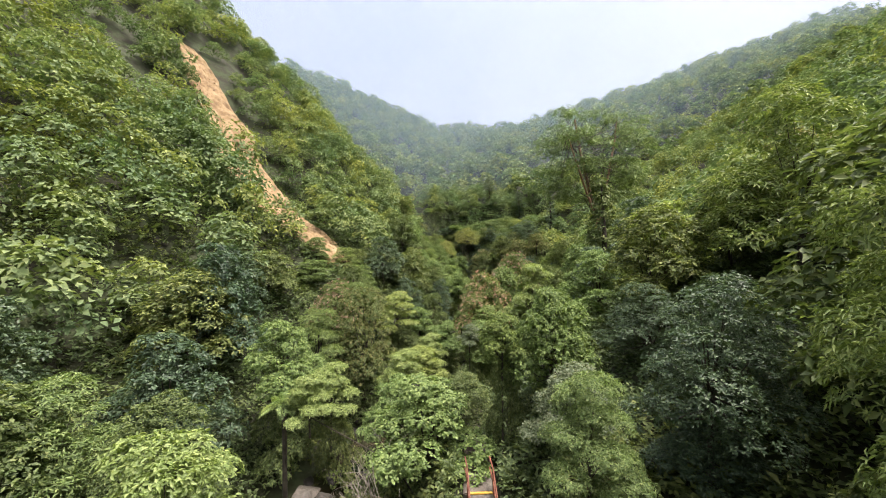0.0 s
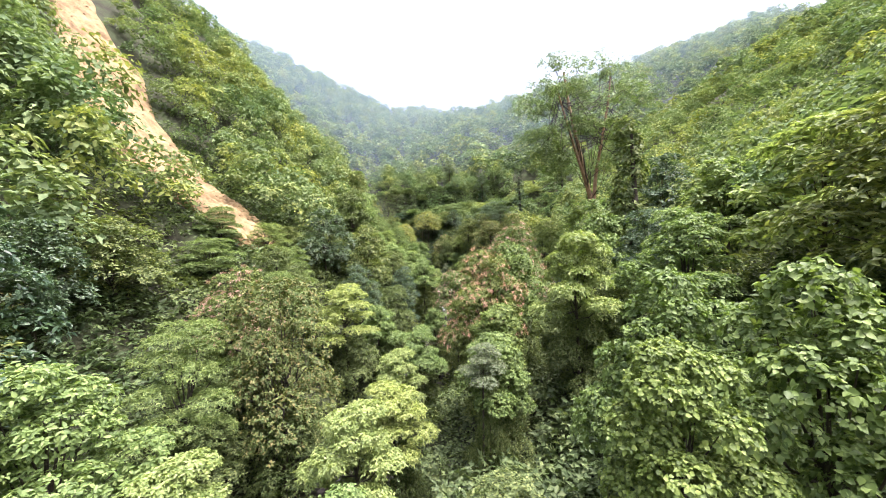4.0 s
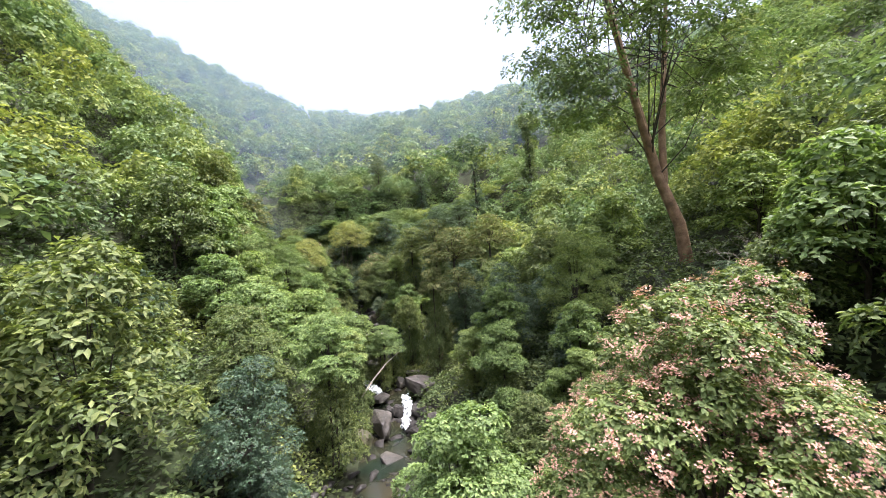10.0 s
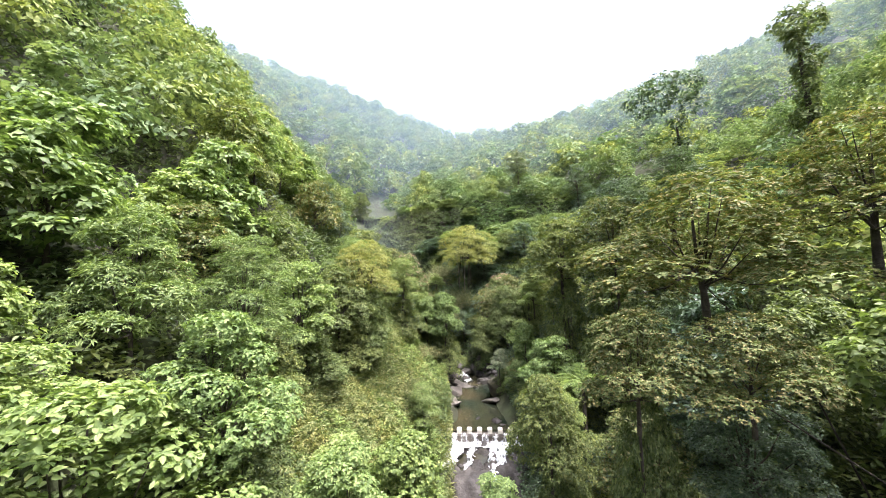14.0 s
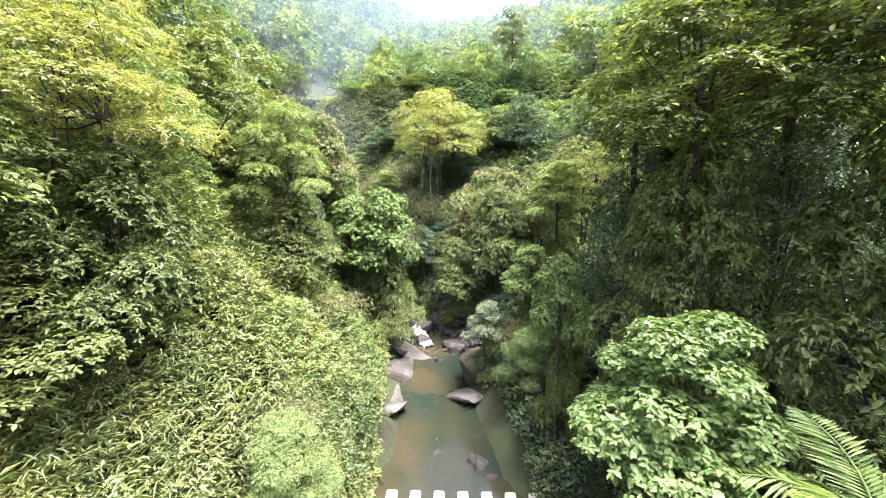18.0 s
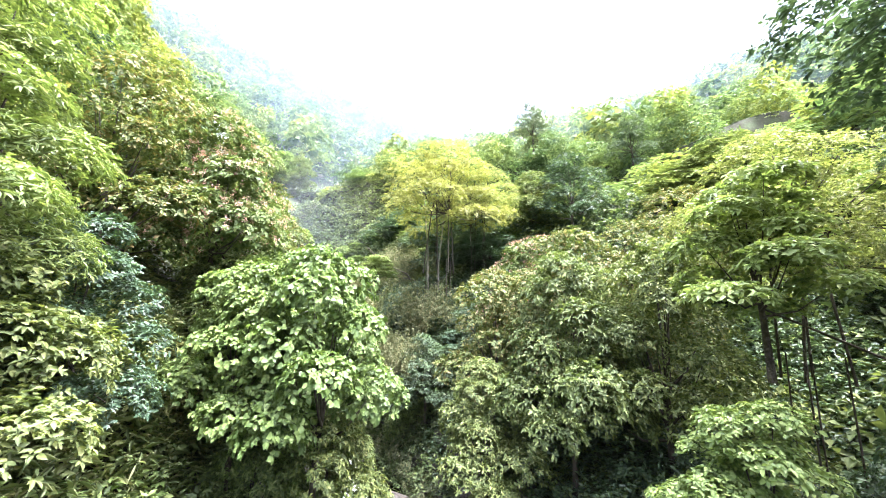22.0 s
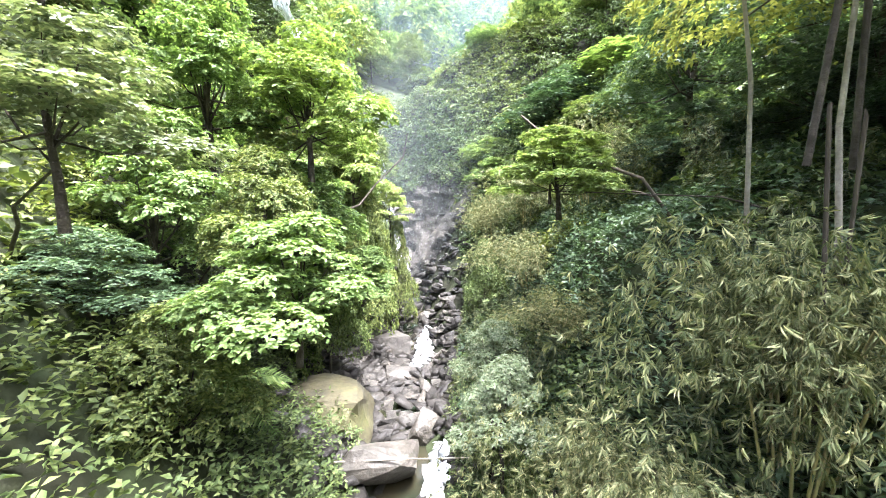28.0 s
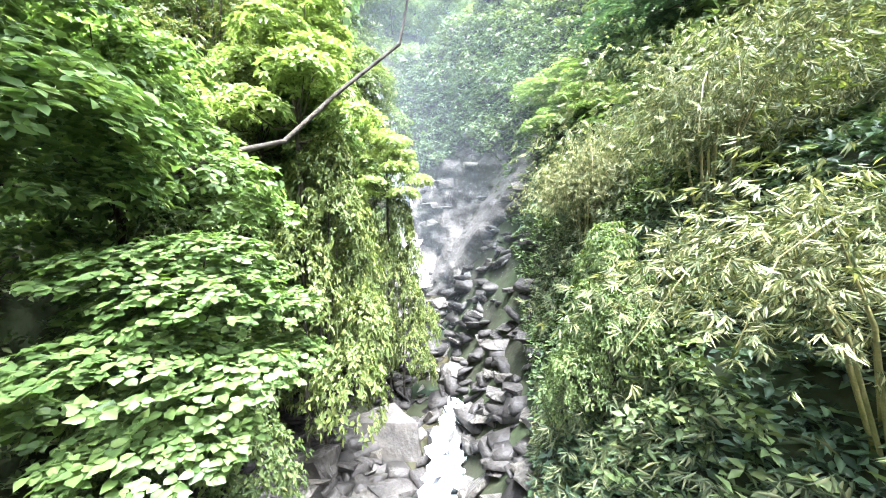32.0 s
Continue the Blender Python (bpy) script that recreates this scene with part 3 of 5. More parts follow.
def lean_stem(t, x, y, z, s, sz):
    """A curved stem from the bank uphill to a crown that hangs out over the slope."""
    out = 1 if x > float(stream_x(y)) else -1
    reach = 0.0
    while reach < 4.5 and ground_z(x + out * reach, y + .15 * reach) < z - .4:
        reach += .3
    foot = Vector((x + out * reach, y + .15 * reach, ground_z(x + out * reach, y + .15 * reach) - .4))
    head = Vector((x, y, z + 1.6 * sz))
    bend = foot.lerp(head, .5) + Vector((out * reach * .12, 0, .25 * reach * .3))
    back = t.matrix_basis.inverted()
    pts = [tuple(back @ q) for q in (foot, foot.lerp(bend, .55) + Vector((0, .1, .15)), bend, bend.lerp(head, .55), head)]
    put("stem", mesh_np("stem", *tube(pts, [.034 / s, .03 / s, .026 / s, .022 / s, .016 / s], 6), M_BARK, True), t)


def tree(key, x, y, top, r, deep=1.0, under=True):
    """A tree known by its place, the height of its top and its radius; deep stretches the crown downward."""
    g = ground_z(x, y)
    s = r / 3.0
    sz = s * deep
    z = max(top - 6.5 * sz, g - .3)
    if top - z < 6.5 * sz:
        sz = max((top - z) / 6.5, s * .5)
    taken.append((x, y, r))
    t = plant(key, x, y, z, s, sz)
    if z > g + .1:
        if not under and key != "yellow":
            lean_stem(t, x, y, z, s, sz)
            return t
        st = put("stem", STEM[key], t)
        if under and z > g + 1.0:
            plant("dark" if key == "dark" else "olive", x + .3, y + .3, g - .3, s * .8, (z + 2.2 * sz - g) / 6.5)
        st.matrix_basis = Matrix.Diagonal((1 / s * max(s, .5) * .5, 1 / s * max(s, .5) * .5, (z - g + .5) / sz, 1))
    return t


# the lower valley
tree("fine", 7.4, 4.6, 23.5, 2.4, 1.6)
# a silvery tree and low bushes here take the dark kind for shade
tree("dark", 7.0, 9.8, 19.2, 2.2)
tree("dark", 9.4, 11.8, 18.6, 2.4)
tree("dark", 8.8, 15.8, 18.4, 2.4)
tree("dark", 7.2, 6.6, 15.0, 2.0)
tree("dark", 4.8, 5.0, 12.0, 1.7)
tree("silver", 4.6, 13.6, 16.0, 1.8)
tree("fine", 3.6, 9.3, 16.8, 1.5)
tree("fresh", -6.4, 8.4, 16.2, 2.2, 1.1)
tree("fresh", -7.6, 5.6, 16.2, 1.8)
taken += [(-6.0, 16.0, 3.6), (-1.8, 11.6, 1.8), (-8.4, 18.4, 2.5)]
tree("olive", -11.2, 14.5, 14.6, 2.6)
tree("fresh", -3.1, 10.8, 12.2, 1.0)
tree("light", -9.4, 21.6, 16.4, 2.6)
tree("brown", -6.4, 29.6, 17.8, 3.2, 1.3)
tree("fresh", -6.6, 21.6, 13.6, 1.7)
tree("fresh", -2.5, 23.4, 13.9, 1.6)
tree("light", -2.6, 20.0, 13.4, 1.7)
tree("pink", 3.4, 31.0, 18.4, 2.5, 1.3)
tree("heart", 5.4, 32.6, 18.8, 2.2, 1.2)
tree("heart", 3.2, 27.8, 15.9, 1.5)
tree("heart", 5.0, 16.6, 18.6, 2.2, 1.2)
tree("heart", 2.6, 16.6, 17.3, 1.2, 1.1)
tree("heart", 5.9, 20.6, 18.2, 2.4, 1.2)
tree("olive", 0.9, 19.6, 13.4, 1.9)
tree("silver", 1.7, 24.4, 15.2, .9)
tree("heart", 2.4, 25.6, 15.2, 1.6)
tree("fresh", 6.6, 27.2, 19.2, 2.0, 1.2)
tree("olive", 8.6, 29.6, 18.8, 2.2, 1.2)
tree("light", 11.0, 26.4, 20.3, 3.0)
tree("fresh", -1.4, 26.2, 13.4, 1.6)
tree("fine", -9.4, 27.4, 15.8, 2.6)
tree("pink", -9.6, 33.0, 17.6, 2.6)
tree("dark", 13.0, 31.0, 20.0, 3.0)
tree("light", 0.2, 36.4, 13.2, 1.8)
tree("fresh", -1.2, 32.6, 12.8, 1.7)
tree("light", 2.2, 44.6, 12.8, 1.5)
tree("light", -2.6, 41.6, 13.8, 1.9)
# the middle stretch
tree("pink", 7.2, 37.6, 20.0, 2.8, 1.2)
tree("pink", 7.6, 42.6, 18.6, 2.4)
tree("pink", 3.6, 41.2, 16.2, 1.9)
tree("pink", 9.2, 43.0, 18.9, 2.2)
tree("fresh", -4.7, 38.6, 16.0, 2.4)
tree("olive", -1.4, 47.6, 14.6, 2.2)
tree("dark", -4.4, 46.0, 16.4, 2.6)
tree("olive", -8.4, 53.6, 19.6, 2.8)
tree("fine", -13.5, 38.6, 19.0, 2.6)
tree("olive", -9.8, 40.0, 18.6, 2.3)
tree("fine", -8.6, 37.6, 16.6, 2.1)
tree("fine", -9.6, 43.6, 18.4, 2.2)
tree("olive", -8.2, 39.4, 15.4, 2.0)
tree("fine", -12.0, 45.0, 20.4, 2.3)
tree("fine", -14.6, 42.6, 21.4, 2.0)
tree("olive", -11.6, 48.6, 20.0, 2.6)
tree("dark", -6.8, 60.0, 19.0, 2.8)
tree("pink", 12.2, 48.6, 16.0, 2.3)
tree("pink", 9.4, 47.4, 14.6, 1.8)
tree("light", 16.4, 63.4, 13.2, 1.6)
tree("light", 14.8, 54.4, 16.6, 1.5)
tree("fresh", 13.6, 52.9, 14.6, 1.2)
tree("fresh", -5.7, 15.7, 14.9, 1.2, 1.0, False)
tree("light", 13.4, 54.0, 13.4, 1.6)
tree("fresh", 17.0, 53.4, 14.4, 1.4)
tree("heart", 11.2, 55.8, 12.2, 1.3)
tree("light", 12.0, 57.8, 15.4, 1.6)
tree("olive", 11.4, 53.6, 12.4, 1.4)
tree("dark", 16.0, 56.4, 15.6, 2.0)
tree("dark", 14.6, 62.0, 18.2, 2.6)
tree("brown", 14.8, 73.2, 22.2, 3.5, .65, False)
tree("brown", 18.0, 71.6, 23.2, 2.8, .7, False)
# dark kind stands for the shade under the crowns above
tree("dark", 15.8, 73.6, 16.0, 2.2)
tree("brown", 12.1, 71.9, 18.1, 1.6, .9)
tree("brown", 14.3, 71.0, 18.0, 1.6, .8, False)
tree("light", 0.8, 68.0, 17.6, 3.4)
# feathery bush given the dark kind to pass for a shaded hollow
tree("dark", -0.6, 54.0, 15.6, 2.2)
tree("fresh", 3.9, 66.4, 14.2, 1.5)
tree("light", 2.4, 60.2, 16.6, 2.2)
tree("light", -1.2, 62.4, 18.6, 2.9)
tree("light", -4.0, 65.4, 20.4, 2.8)
tree("olive", -1.4, 58.0, 17.6, 2.4)
tree("fine", 6.9, 69.6, 13.4, 1.7, .7, False)
tree("light", -2.6, 67.6, 20.6, 2.8)
tree("light", 13.6, 61.0, 17.4, 2.2)
tree("fresh", 12.4, 63.4, 14.0, 1.7)
# round the weir
tree("olive", 10.7, 77.2, 15.0, 1.7, 1.2)
tree("fine", 11.6, 78.8, 13.8, 1.4)
tree("heart", 5.4, 74.2, 14.0, 1.8)
tree("light", 8.4, 74.8, 12.4, 1.3)
tree("heart", 7.0, 73.4, 12.2, 1.2)
tree("fresh", 3.6, 73.4, 14.2, 1.3)
tree("light", 7.6, 75.6, 11.2, 1.2)
tree("olive", 17.6, 51.0, 15.4, 1.8)
tree("dark", 21.4, 51.4, 16.8, 1.6)
tree("light", 4.2, 71.6, 14.8, 1.7)
tree("light", 1.5, 70.6, 18.6, 2.2)
tree("light", -0.8, 79.4, 20.6, 2.4)
tree("fine", -0.7, 75.0, 21.0, 2.4)
tree("fine", -0.8, 87.4, 22.6, 2.6)
tree("olive", -0.2, 83.2, 20.4, 2.4)
tree("yellow", 0.6, 85.2, 22.0, 2.2, 1.0)
tree("fine", 1.9, 91.6, 21.0, 1.9, 1.1)
# dark leaves instead of olive, for the dark of a hollow
tree("dark", 1.6, 93.6, 18.4, 1.6, 1.2)
tree("bamboo", 3.0, 92.2, 14.4, 1.5)
tree("bamboo", 3.6, 87.0, 12.8, 1.3)
tree("fine", 4.4, 85.4, 12.6, 1.3, 1.0, False)
# the shaded bank over the weir
tree("olive", 13.6, 86.4, 23.2, 3.0, .8)
tree("brown", 16.2, 84.0, 24.2, 3.2, .8)
# dark crowns roof the bank over and stand for its deep shade
tree("dark", 17.4, 88.4, 25.6, 3.6, .8)
tree("dark", 14.8, 91.6, 23.8, 3.0, .8)
tree("dark", 19.8, 92.4, 26.8, 3.4, .7, False)
tree("dark", 19.4, 83.6, 26.0, 3.2, .7, False)
tree("fresh", 12.9, 94.4, 19.6, 1.6, 1.0, False)
tree("light", 11.5, 92.9, 16.0, 1.2)
tree("light", 12.2, 83.8, 15.9, 1.9, .9)
tree("light", 13.6, 85.6, 14.8, 1.7)
tree("heart", 11.3, 88.2, 16.2, 1.0, 1.6)
tree("heart", 12.0, 89.6, 14.4, 1.2)
tree("silver", 9.6, 92.7, 13.6, 1.0)
tree("bamboo", 10.9, 92.6, 13.2, 1.2)
tree("fine", 10.8, 90.4, 13.0, 1.1)
# the spur of leaves over the narrows
tree("heart", 5.0, 95.6, 18.4, 1.8, 1.3)
tree("heart", 3.4, 95.4, 18.0, 1.5, 1.2)
tree("light", 2.6, 97.2, 18.6, 1.6, 1.2)
tree("heart", 4.6, 97.6, 17.6, 1.4, 1.3)
tree("pink", 1.4, 97.0, 22.0, 1.9, 1.2)
tree("brown", 0.2, 95.2, 22.6, 2.1, 1.2)
tree("brown", 0.6, 99.6, 21.6, 2.0, 1.2)
tree("olive", -1.4, 92.0, 24.0, 3.0)
tree("olive", -1.2, 97.0, 22.6, 2.2)
# the wide bushes past the pool
tree("brown", 9.0, 100.6, 18.6, 2.0, 1.2)
tree("olive", 10.8, 98.4, 18.6, 1.9, 1.4)
tree("brown", 11.4, 99.9, 19.8, 2.1, 1.2)
tree("olive", 12.8, 97.6, 19.0, 2.2, 1.3)
tree("brown", 13.8, 100.4, 20.6, 2.5, 1.1)
tree("yellow", 15.2, 96.2, 21.2, 2.4, 1.0, False)
tree("olive", 8.6, 98.7, 15.6, 1.5, 1.2)
tree("pink", 10.6, 102.6, 20.0, 2.0)
tree("brown", 16.6, 102.6, 22.4, 2.6)
tree("yellow", 6.6, 106.9, 26.2, 3.3, .95, False)
tree("yellow", 8.6, 108.6, 25.6, 2.4, .9, False)
tree("dark", 14.2, 109.4, 26.6, 2.7)
tree("olive", 12.2, 110.8, 26.0, 2.0)
# dark kind fills in for the darkness of the shaded slope behind
tree("dark", 9.4, 109.6, 20.5, 2.4)
tree("dark", 8.2, 112.6, 21.5, 2.4)
tree("dark", 8.6, 104.6, 17.4, 2.2)
tree("dark", 6.4, 103.6, 16.0, 1.6)
tree("light", -20.5, 141.0, 42.0, 3.2)
tree("olive", -16.6, 139.4, 40.0, 2.6)
tree("dark", -24.4, 143.6, 46.0, 3.2)
tree("olive", -20.0, 136.6, 40.0, 2.8)
tree("silver", 17.2, 136.0, 46.5, 3.2)
tree("dark", 26.4, 127.6, 39.4, 3.0)
# the gorge below the fall
tree("light", -1.7, 106.8, 18.7, 1.9, .7, False)
tree("light", -5.2, 110.4, 20.6, 2.0, .8, False)
tree("olive", -4.4, 108.4, 20.4, 1.5, 1.1, False)
tree("silver", 1.4, 109.4, 16.2, .9)
tree("silver", -1.9, 103.6, 20.8, 1.55, .7, False)
tree("olive", -3.4, 105.6, 17.0, 1.5)
tree("light", -4.4, 110.2, 24.2, 2.7, .75, False)
tree("light", -6.8, 108.8, 25.2, 2.7, .9, False)
tree("light", -6.4, 107.0, 21.5, 2.4)
tree("dark", -5.0, 105.0, 17.4, 1.8)
tree("light", -8.6, 113.4, 22.0, 2.6, 1.2)
tree("olive", -9.4, 116.6, 23.0, 2.0)
tree("light", -6.6, 112.6, 20.8, 1.9, .9)
tree("heart", -4.0, 112.0, 17.7, 1.55, .6, False)
tree("fresh", -7.4, 116.2, 23.2, 2.1, 1.0)
tree("fresh", -7.4, 119.4, 20.8, 1.3, 1.0)
tree("silver", 2.1, 107.6, 16.1, .95)
tree("bamboo", 3.9, 106.2, 16.4, 1.5)
tree("bamboo", 3.0, 105.2, 15.2, 1.1)
tree("bamboo", 5.7, 106.8, 19.0, 1.8, 1.2)
tree("bamboo", 5.4, 104.4, 16.4, 1.4)
tree("fresh", 2.9, 108.8, 20.1, 1.35, .55, False)
# two dark crowns added to keep light off the bamboo below
tree("dark", 5.8, 114.2, 25.6, 2.8, .8)
tree("dark", 8.4, 111.2, 25.6, 2.6, .8)
tree("fresh", 2.4, 111.2, 20.6, 1.1, .7, False)
tree("bamboo", 3.0, 110.6, 16.0, 1.5, 1.3)
tree("bamboo", 1.3, 114.2, 18.4, 1.6, 1.6)
tree("olive", -0.9, 116.2, 17.7, .85, 2.2)
tree("bamboo", 0.5, 118.0, 21.4, 2.0, 1.6)
tree("bamboo", 3.2, 115.6, 22.6, 2.2, 1.5)
tree("bamboo", -1.8, 120.4, 20.6, 1.7, 1.3)
tree("light", -2.6, 123.6, 21.0, 1.7)
tree("light", -8.8, 118.0, 23.4, 1.9, 1.2)
tree("olive", 3.4, 130.8, 32.0, 2.6)
tree("light", -5.4, 131.6, 31.0, 2.2)
tree("olive", 7.4, 129.6, 31.5, 2.4)
tree("fresh", -9.5, 133.8, 33.0, 2.2)
tree("light", -2.0, 134.4, 33.5, 2.4)
tree("olive", -11.4, 119.6, 25.0, 2.5)
tree("brown", -12.6, 117.4, 27.4, 2.6, 1.2)
tree("light", -14.8, 117.6, 29.0, 2.4, 1.2)
tree("light", -10.9, 121.4, 21.5, 1.4)
tree("olive", -12.2, 120.6, 27.0, 2.2, 1.2)
tree("olive", -10.9, 122.4, 25.2, 1.7, 1.2)

# fill between them: near ones are trees of their own, the rest goes into the woods
rng = np.random.default_rng(5)
step = 3.7
fill_far = []
n_near = 0
for ix in range(int(-46 / step), int(50 / step)):
    for iy in range(int(-14 / step), int(152 / step)):
        x, y = (ix + rng.uniform(-.4, .4)) * step, (iy + rng.uniform(-.4, .4)) * step
        kr, sr, pr, zr = rng.uniform(), rng.uniform(.7, 1.15), rng.uniform(), rng.uniform(.85, 1.2)
        d = x - float(stream_x(y))
        if abs(d) < (5.6 if 54 < y < 78 else 3.9) or abs(d) > 42 or on_slide(x, y, -.1):
            continue
        if 129 > y > 110 and (-6.5 < d < 3.5 + (y - 110) * .15) or (.2 < x < 2.6 and 9 < y < 25) or (126.5 < y < 130.6 and -9 < d < 15):
            continue
        if (3.4 < d < 13 and 80 < y < 93) or (-7 < d < 0 and 76 < y < 94) or (2 < d < 8 and 104 < y < 117):
            continue
        if 11 < x < 27 and abs(y - 50 - (x - 14) * .62) < 3.2:
            continue
        if any((x - a) ** 2 + (y - b) ** 2 < (r * .8 + 1.3) ** 2 for a, b, r in taken):
            continue
        g = ground_z(x, y)
        s = sr
        dist, room = headroom(x, y, 3.0 * s + 3.0)
        hgt = 6.5 * s * zr * (.38 if d > 5 and 97 < y < 130 else 1)
        if dist < 9:
            room = min(room - 1.5, headroom(x, y, 12)[1] - .6)
        if g + hgt > room - 2.4:
            hgt = room - 2.4 - g
            if hgt < 1.5:
                continue
            s = min(s, max(.4, hgt / 5.2))
        if dist > 18:
            fill_far.append((x, y, g, s, hgt / 6.5, rng.uniform(0, 6.28), int(rng.integers(4))))
            continue
        key = "olive" if kr < .32 else "light" if kr < .56 else "dark" if kr < .7 else "brown" if kr < .8 else "fresh" if kr < .86 else "fine"
        n_near += 1
        plant(key, x, y, g, s, hgt / 6.5, rng, dist > 10)

# ---------- far woods ----------
def far_template(seed, n, L):
    r = np.random.default_rng(seed)
    lobes = make_lobes(r, 6, 3.0, 1.0, 4.6, .75, (.42, .65))
    C, O = crown_points(r, lobes, n, -.2)
    return rosettes(r, C, O, 3, L, L * .62, .25)


T_MID = [far_template(100 + i, 230, .44) for i in range(4)]
T_NEAR = [far_template(90 + i, 210, .44) for i in range(4)]
T_FAR = [far_template(110 + i, 95, .75) for i in range(4)]
# coarse unseen trees behind the start, there to close off the light
T_BACK = [far_template(120 + i, 22, 1.6) for i in range(4)]
rng = np.random.default_rng(8)
bins = {"left": [], "right": [], "head": []}
for lo, hi, st in ((-60, 140, 4.6), (140, 330, 6.2)):
    for ix in range(int(-240 / st), int(250 / st)):
        for iy in range(int(lo / st), int(hi / st)):
            x, y = (ix + rng.uniform(-.45, .45)) * st, (iy + rng.uniform(-.45, .45)) * st
            d = x - float(stream_x(y))
            s, a, k = rng.choice([.65, .8, .95, 1.2]) * rng.uniform(.9, 1.1) * st / 4.6, rng.uniform(0, 6.28), int(rng.integers(4))
            if (abs(d) < 42 and y < 150 and y > -14) or on_slide(x, y) or abs(d) > (125 + max(0, y) * .6):
                continue
            v, f = (T_BACK if y < -2 else T_MID if abs(d) < 75 and y < 140 else T_FAR)[k]
            c, sn = math.cos(a) * s, math.sin(a) * s
            w = np.stack([v[:, 0] * c - v[:, 1] * sn + x, v[:, 0] * sn + v[:, 1] * c + y, v[:, 2] * s * rng.uniform(.8, 1.25) + ground_z(x, y)], 1)
            bins["head" if y > 150 else "left" if d < 0 else "right"].append((w, f))
for x, y, g, s, sz, a, k in fill_far:
    v, f = T_NEAR[k]
    c, sn = math.cos(a) * s, math.sin(a) * s
    w = np.stack([v[:, 0] * c - v[:, 1] * sn + x, v[:, 0] * sn + v[:, 1] * c + y, v[:, 2] * sz * 1.2 + g], 1)
    bins["left" if x < stream_x(y) else "right"].append((w, f))
for key, parts in bins.items():
    v, f = joined(parts)
    tagged(new("far_woods", mesh_np("far_woods", v, f, L_FAR)), "dense green forest canopy covering the far hillside", "forest", kind="stuff")
print("TREES", n_near, len(fill_far), {k: sum(len(f) for _, f in p) for k, p in bins.items()})

# ---------- undergrowth ----------
rng = np.random.default_rng(21)


def undergrowth(name, label, n, x0, x1, y0, y1, dmin, dmax, L, W, tall, per, mat, seed, droop=.4):
    """Low leaves over the slopes, in tufts of uneven height."""
    r = np.random.default_rng(seed)
    y = r.uniform(y0, y1, n)
    sx = stream_x(y)
    x = r.uniform(x0, x1, n) + sx
    d = np.abs(x - sx)
    ok = (d > dmin) & (d < dmax) & ~((x > .5) & (x < 2.2) & (y > 9) & (y < 22))
    e = x - sx
    # thin out the lighter leaves on banks that are to look shaded
    if name != "shade_plants":
        ok &= ~((e > 3.6) & (e < 15) & (y > 81) & (y < 94.5) & (value_noise(x / 2, y / 2, 6) < .25))
        ok &= ~((e > 4.2) & (e < 12) & (y > 106) & (y < 117) & (value_noise(x / 2, y / 2, 6) < .2))
    if seed == 31:
        ok &= ~((y > 70) & (y < 122) & (d < 10))
    ok &= ~((y > 111) & (y < 129) & (x - sx > -5.5) & (x - sx < 1.8 + (y - 112) * .12))
    ok &= ~((y > 85) & (y < 101) & (e > -1.8) & (e < 2.7))
    slide = np.array([on_slide(a, b, -1.2) for a, b in zip(x, y)])
    ok &= ~slide
    x, y = x[ok], y[ok]
    bump = np.clip(value_noise(x / 1.7, y / 1.7, seed) + .35, 0, 1) * tall
    z = height(x, y) + .12 + bump * r.uniform(.15, 1.0, len(x))
    C = np.stack([x, y, z], 1)
    O = unit(r.normal(0, .5, C.shape) + [0, 0, .6])
    if name == "brushwood":
        keep = value_noise(x / 1.3, y / 1.3, 4) > -.2
        v, f = fans(r, C[keep] + [0, 0, .25], unit(r.normal(0, .5, (keep.sum(), 3)) + [-.7, -.4, 0]), per, L, W)
    else:
        v, f = rosettes(r, C, O, per, L, W, droop)
    return tagged(new(name, mesh_np(name, v, f, mat)), label, "undergrowth", kind="stuff")


undergrowth("undergrowth", "low tangle of green shrubs and vines on the banks", 66000, -14, 14, -6, 134, 2.3, 14, .27, .14, 1.8, 5, L_UNDER, 31)
undergrowth("undergrowth", "low green shrubs under the trees", 52000, -42, 42, -4, 136, 12, 42, .32, .16, 1.6, 4, L_UNDER, 32)
undergrowth("bramble", "pale green brambles and grass on the stream bank", 34000, -9, 0, 74, 97, 1.5, 9, .16, .05, 2.2, 6, L_BRAMBLE, 33, .5)
# leaves taken dark here to stand for deep shade under the canopy
undergrowth("shade_plants", "small-leaved plants and creepers, coloured dark as the shade of the bank", 52000, 2.0, 17, 79, 119, 2.2, 17, .15, .07, 1.4, 6, L_DARK, 44)
undergrowth("bramble", "tufts of fresh green leaves among the brambles", 12000, -9, 0, 74, 97, 2.0, 9, .13, .06, 2.7, 6, L_LIGHT, 43, .3)
undergrowth("bramble", "straggling pale stems and narrow leaves over the bank", 5000, -8, 0, 76, 97, 1.8, 8, .3, .03, 3.0, 5, L_BRAMBLE, 45, .8)
undergrowth("undergrowth", "leafy shrubs covering the steep slopes", 42000, -32, 32, 20, 136, 8, 32, .32, .17, 1.7, 5, L_UNDER, 38)
undergrowth("brushwood", "pale bamboo leaves and dry brushwood on the bank", 15000, 0, 9, 99, 121, 1.4, 9, .19, .024, 2.2, 6, L_BRUSH, 34, 1.2)
undergrowth("undergrowth", "small-leaved shrubs and vines along the gorge", 56000, -11, 11, 70, 123, 1.6, 10, .15, .075, 1.7, 5, L_UNDER, 37)
undergrowth("undergrowth", "low shrubs beside the concrete stairway", 15000, 8, 27, -6, 26, 8, 27, .24, .12, 1.9, 5, L_UNDER, 36)
undergrowth("undergrowth", "fine leafy ground cover on the steep bank", 24000, .5, 10, 99, 122, 1.2, 10, .11, .055, 1.2, 5, L_UNDER, 39)
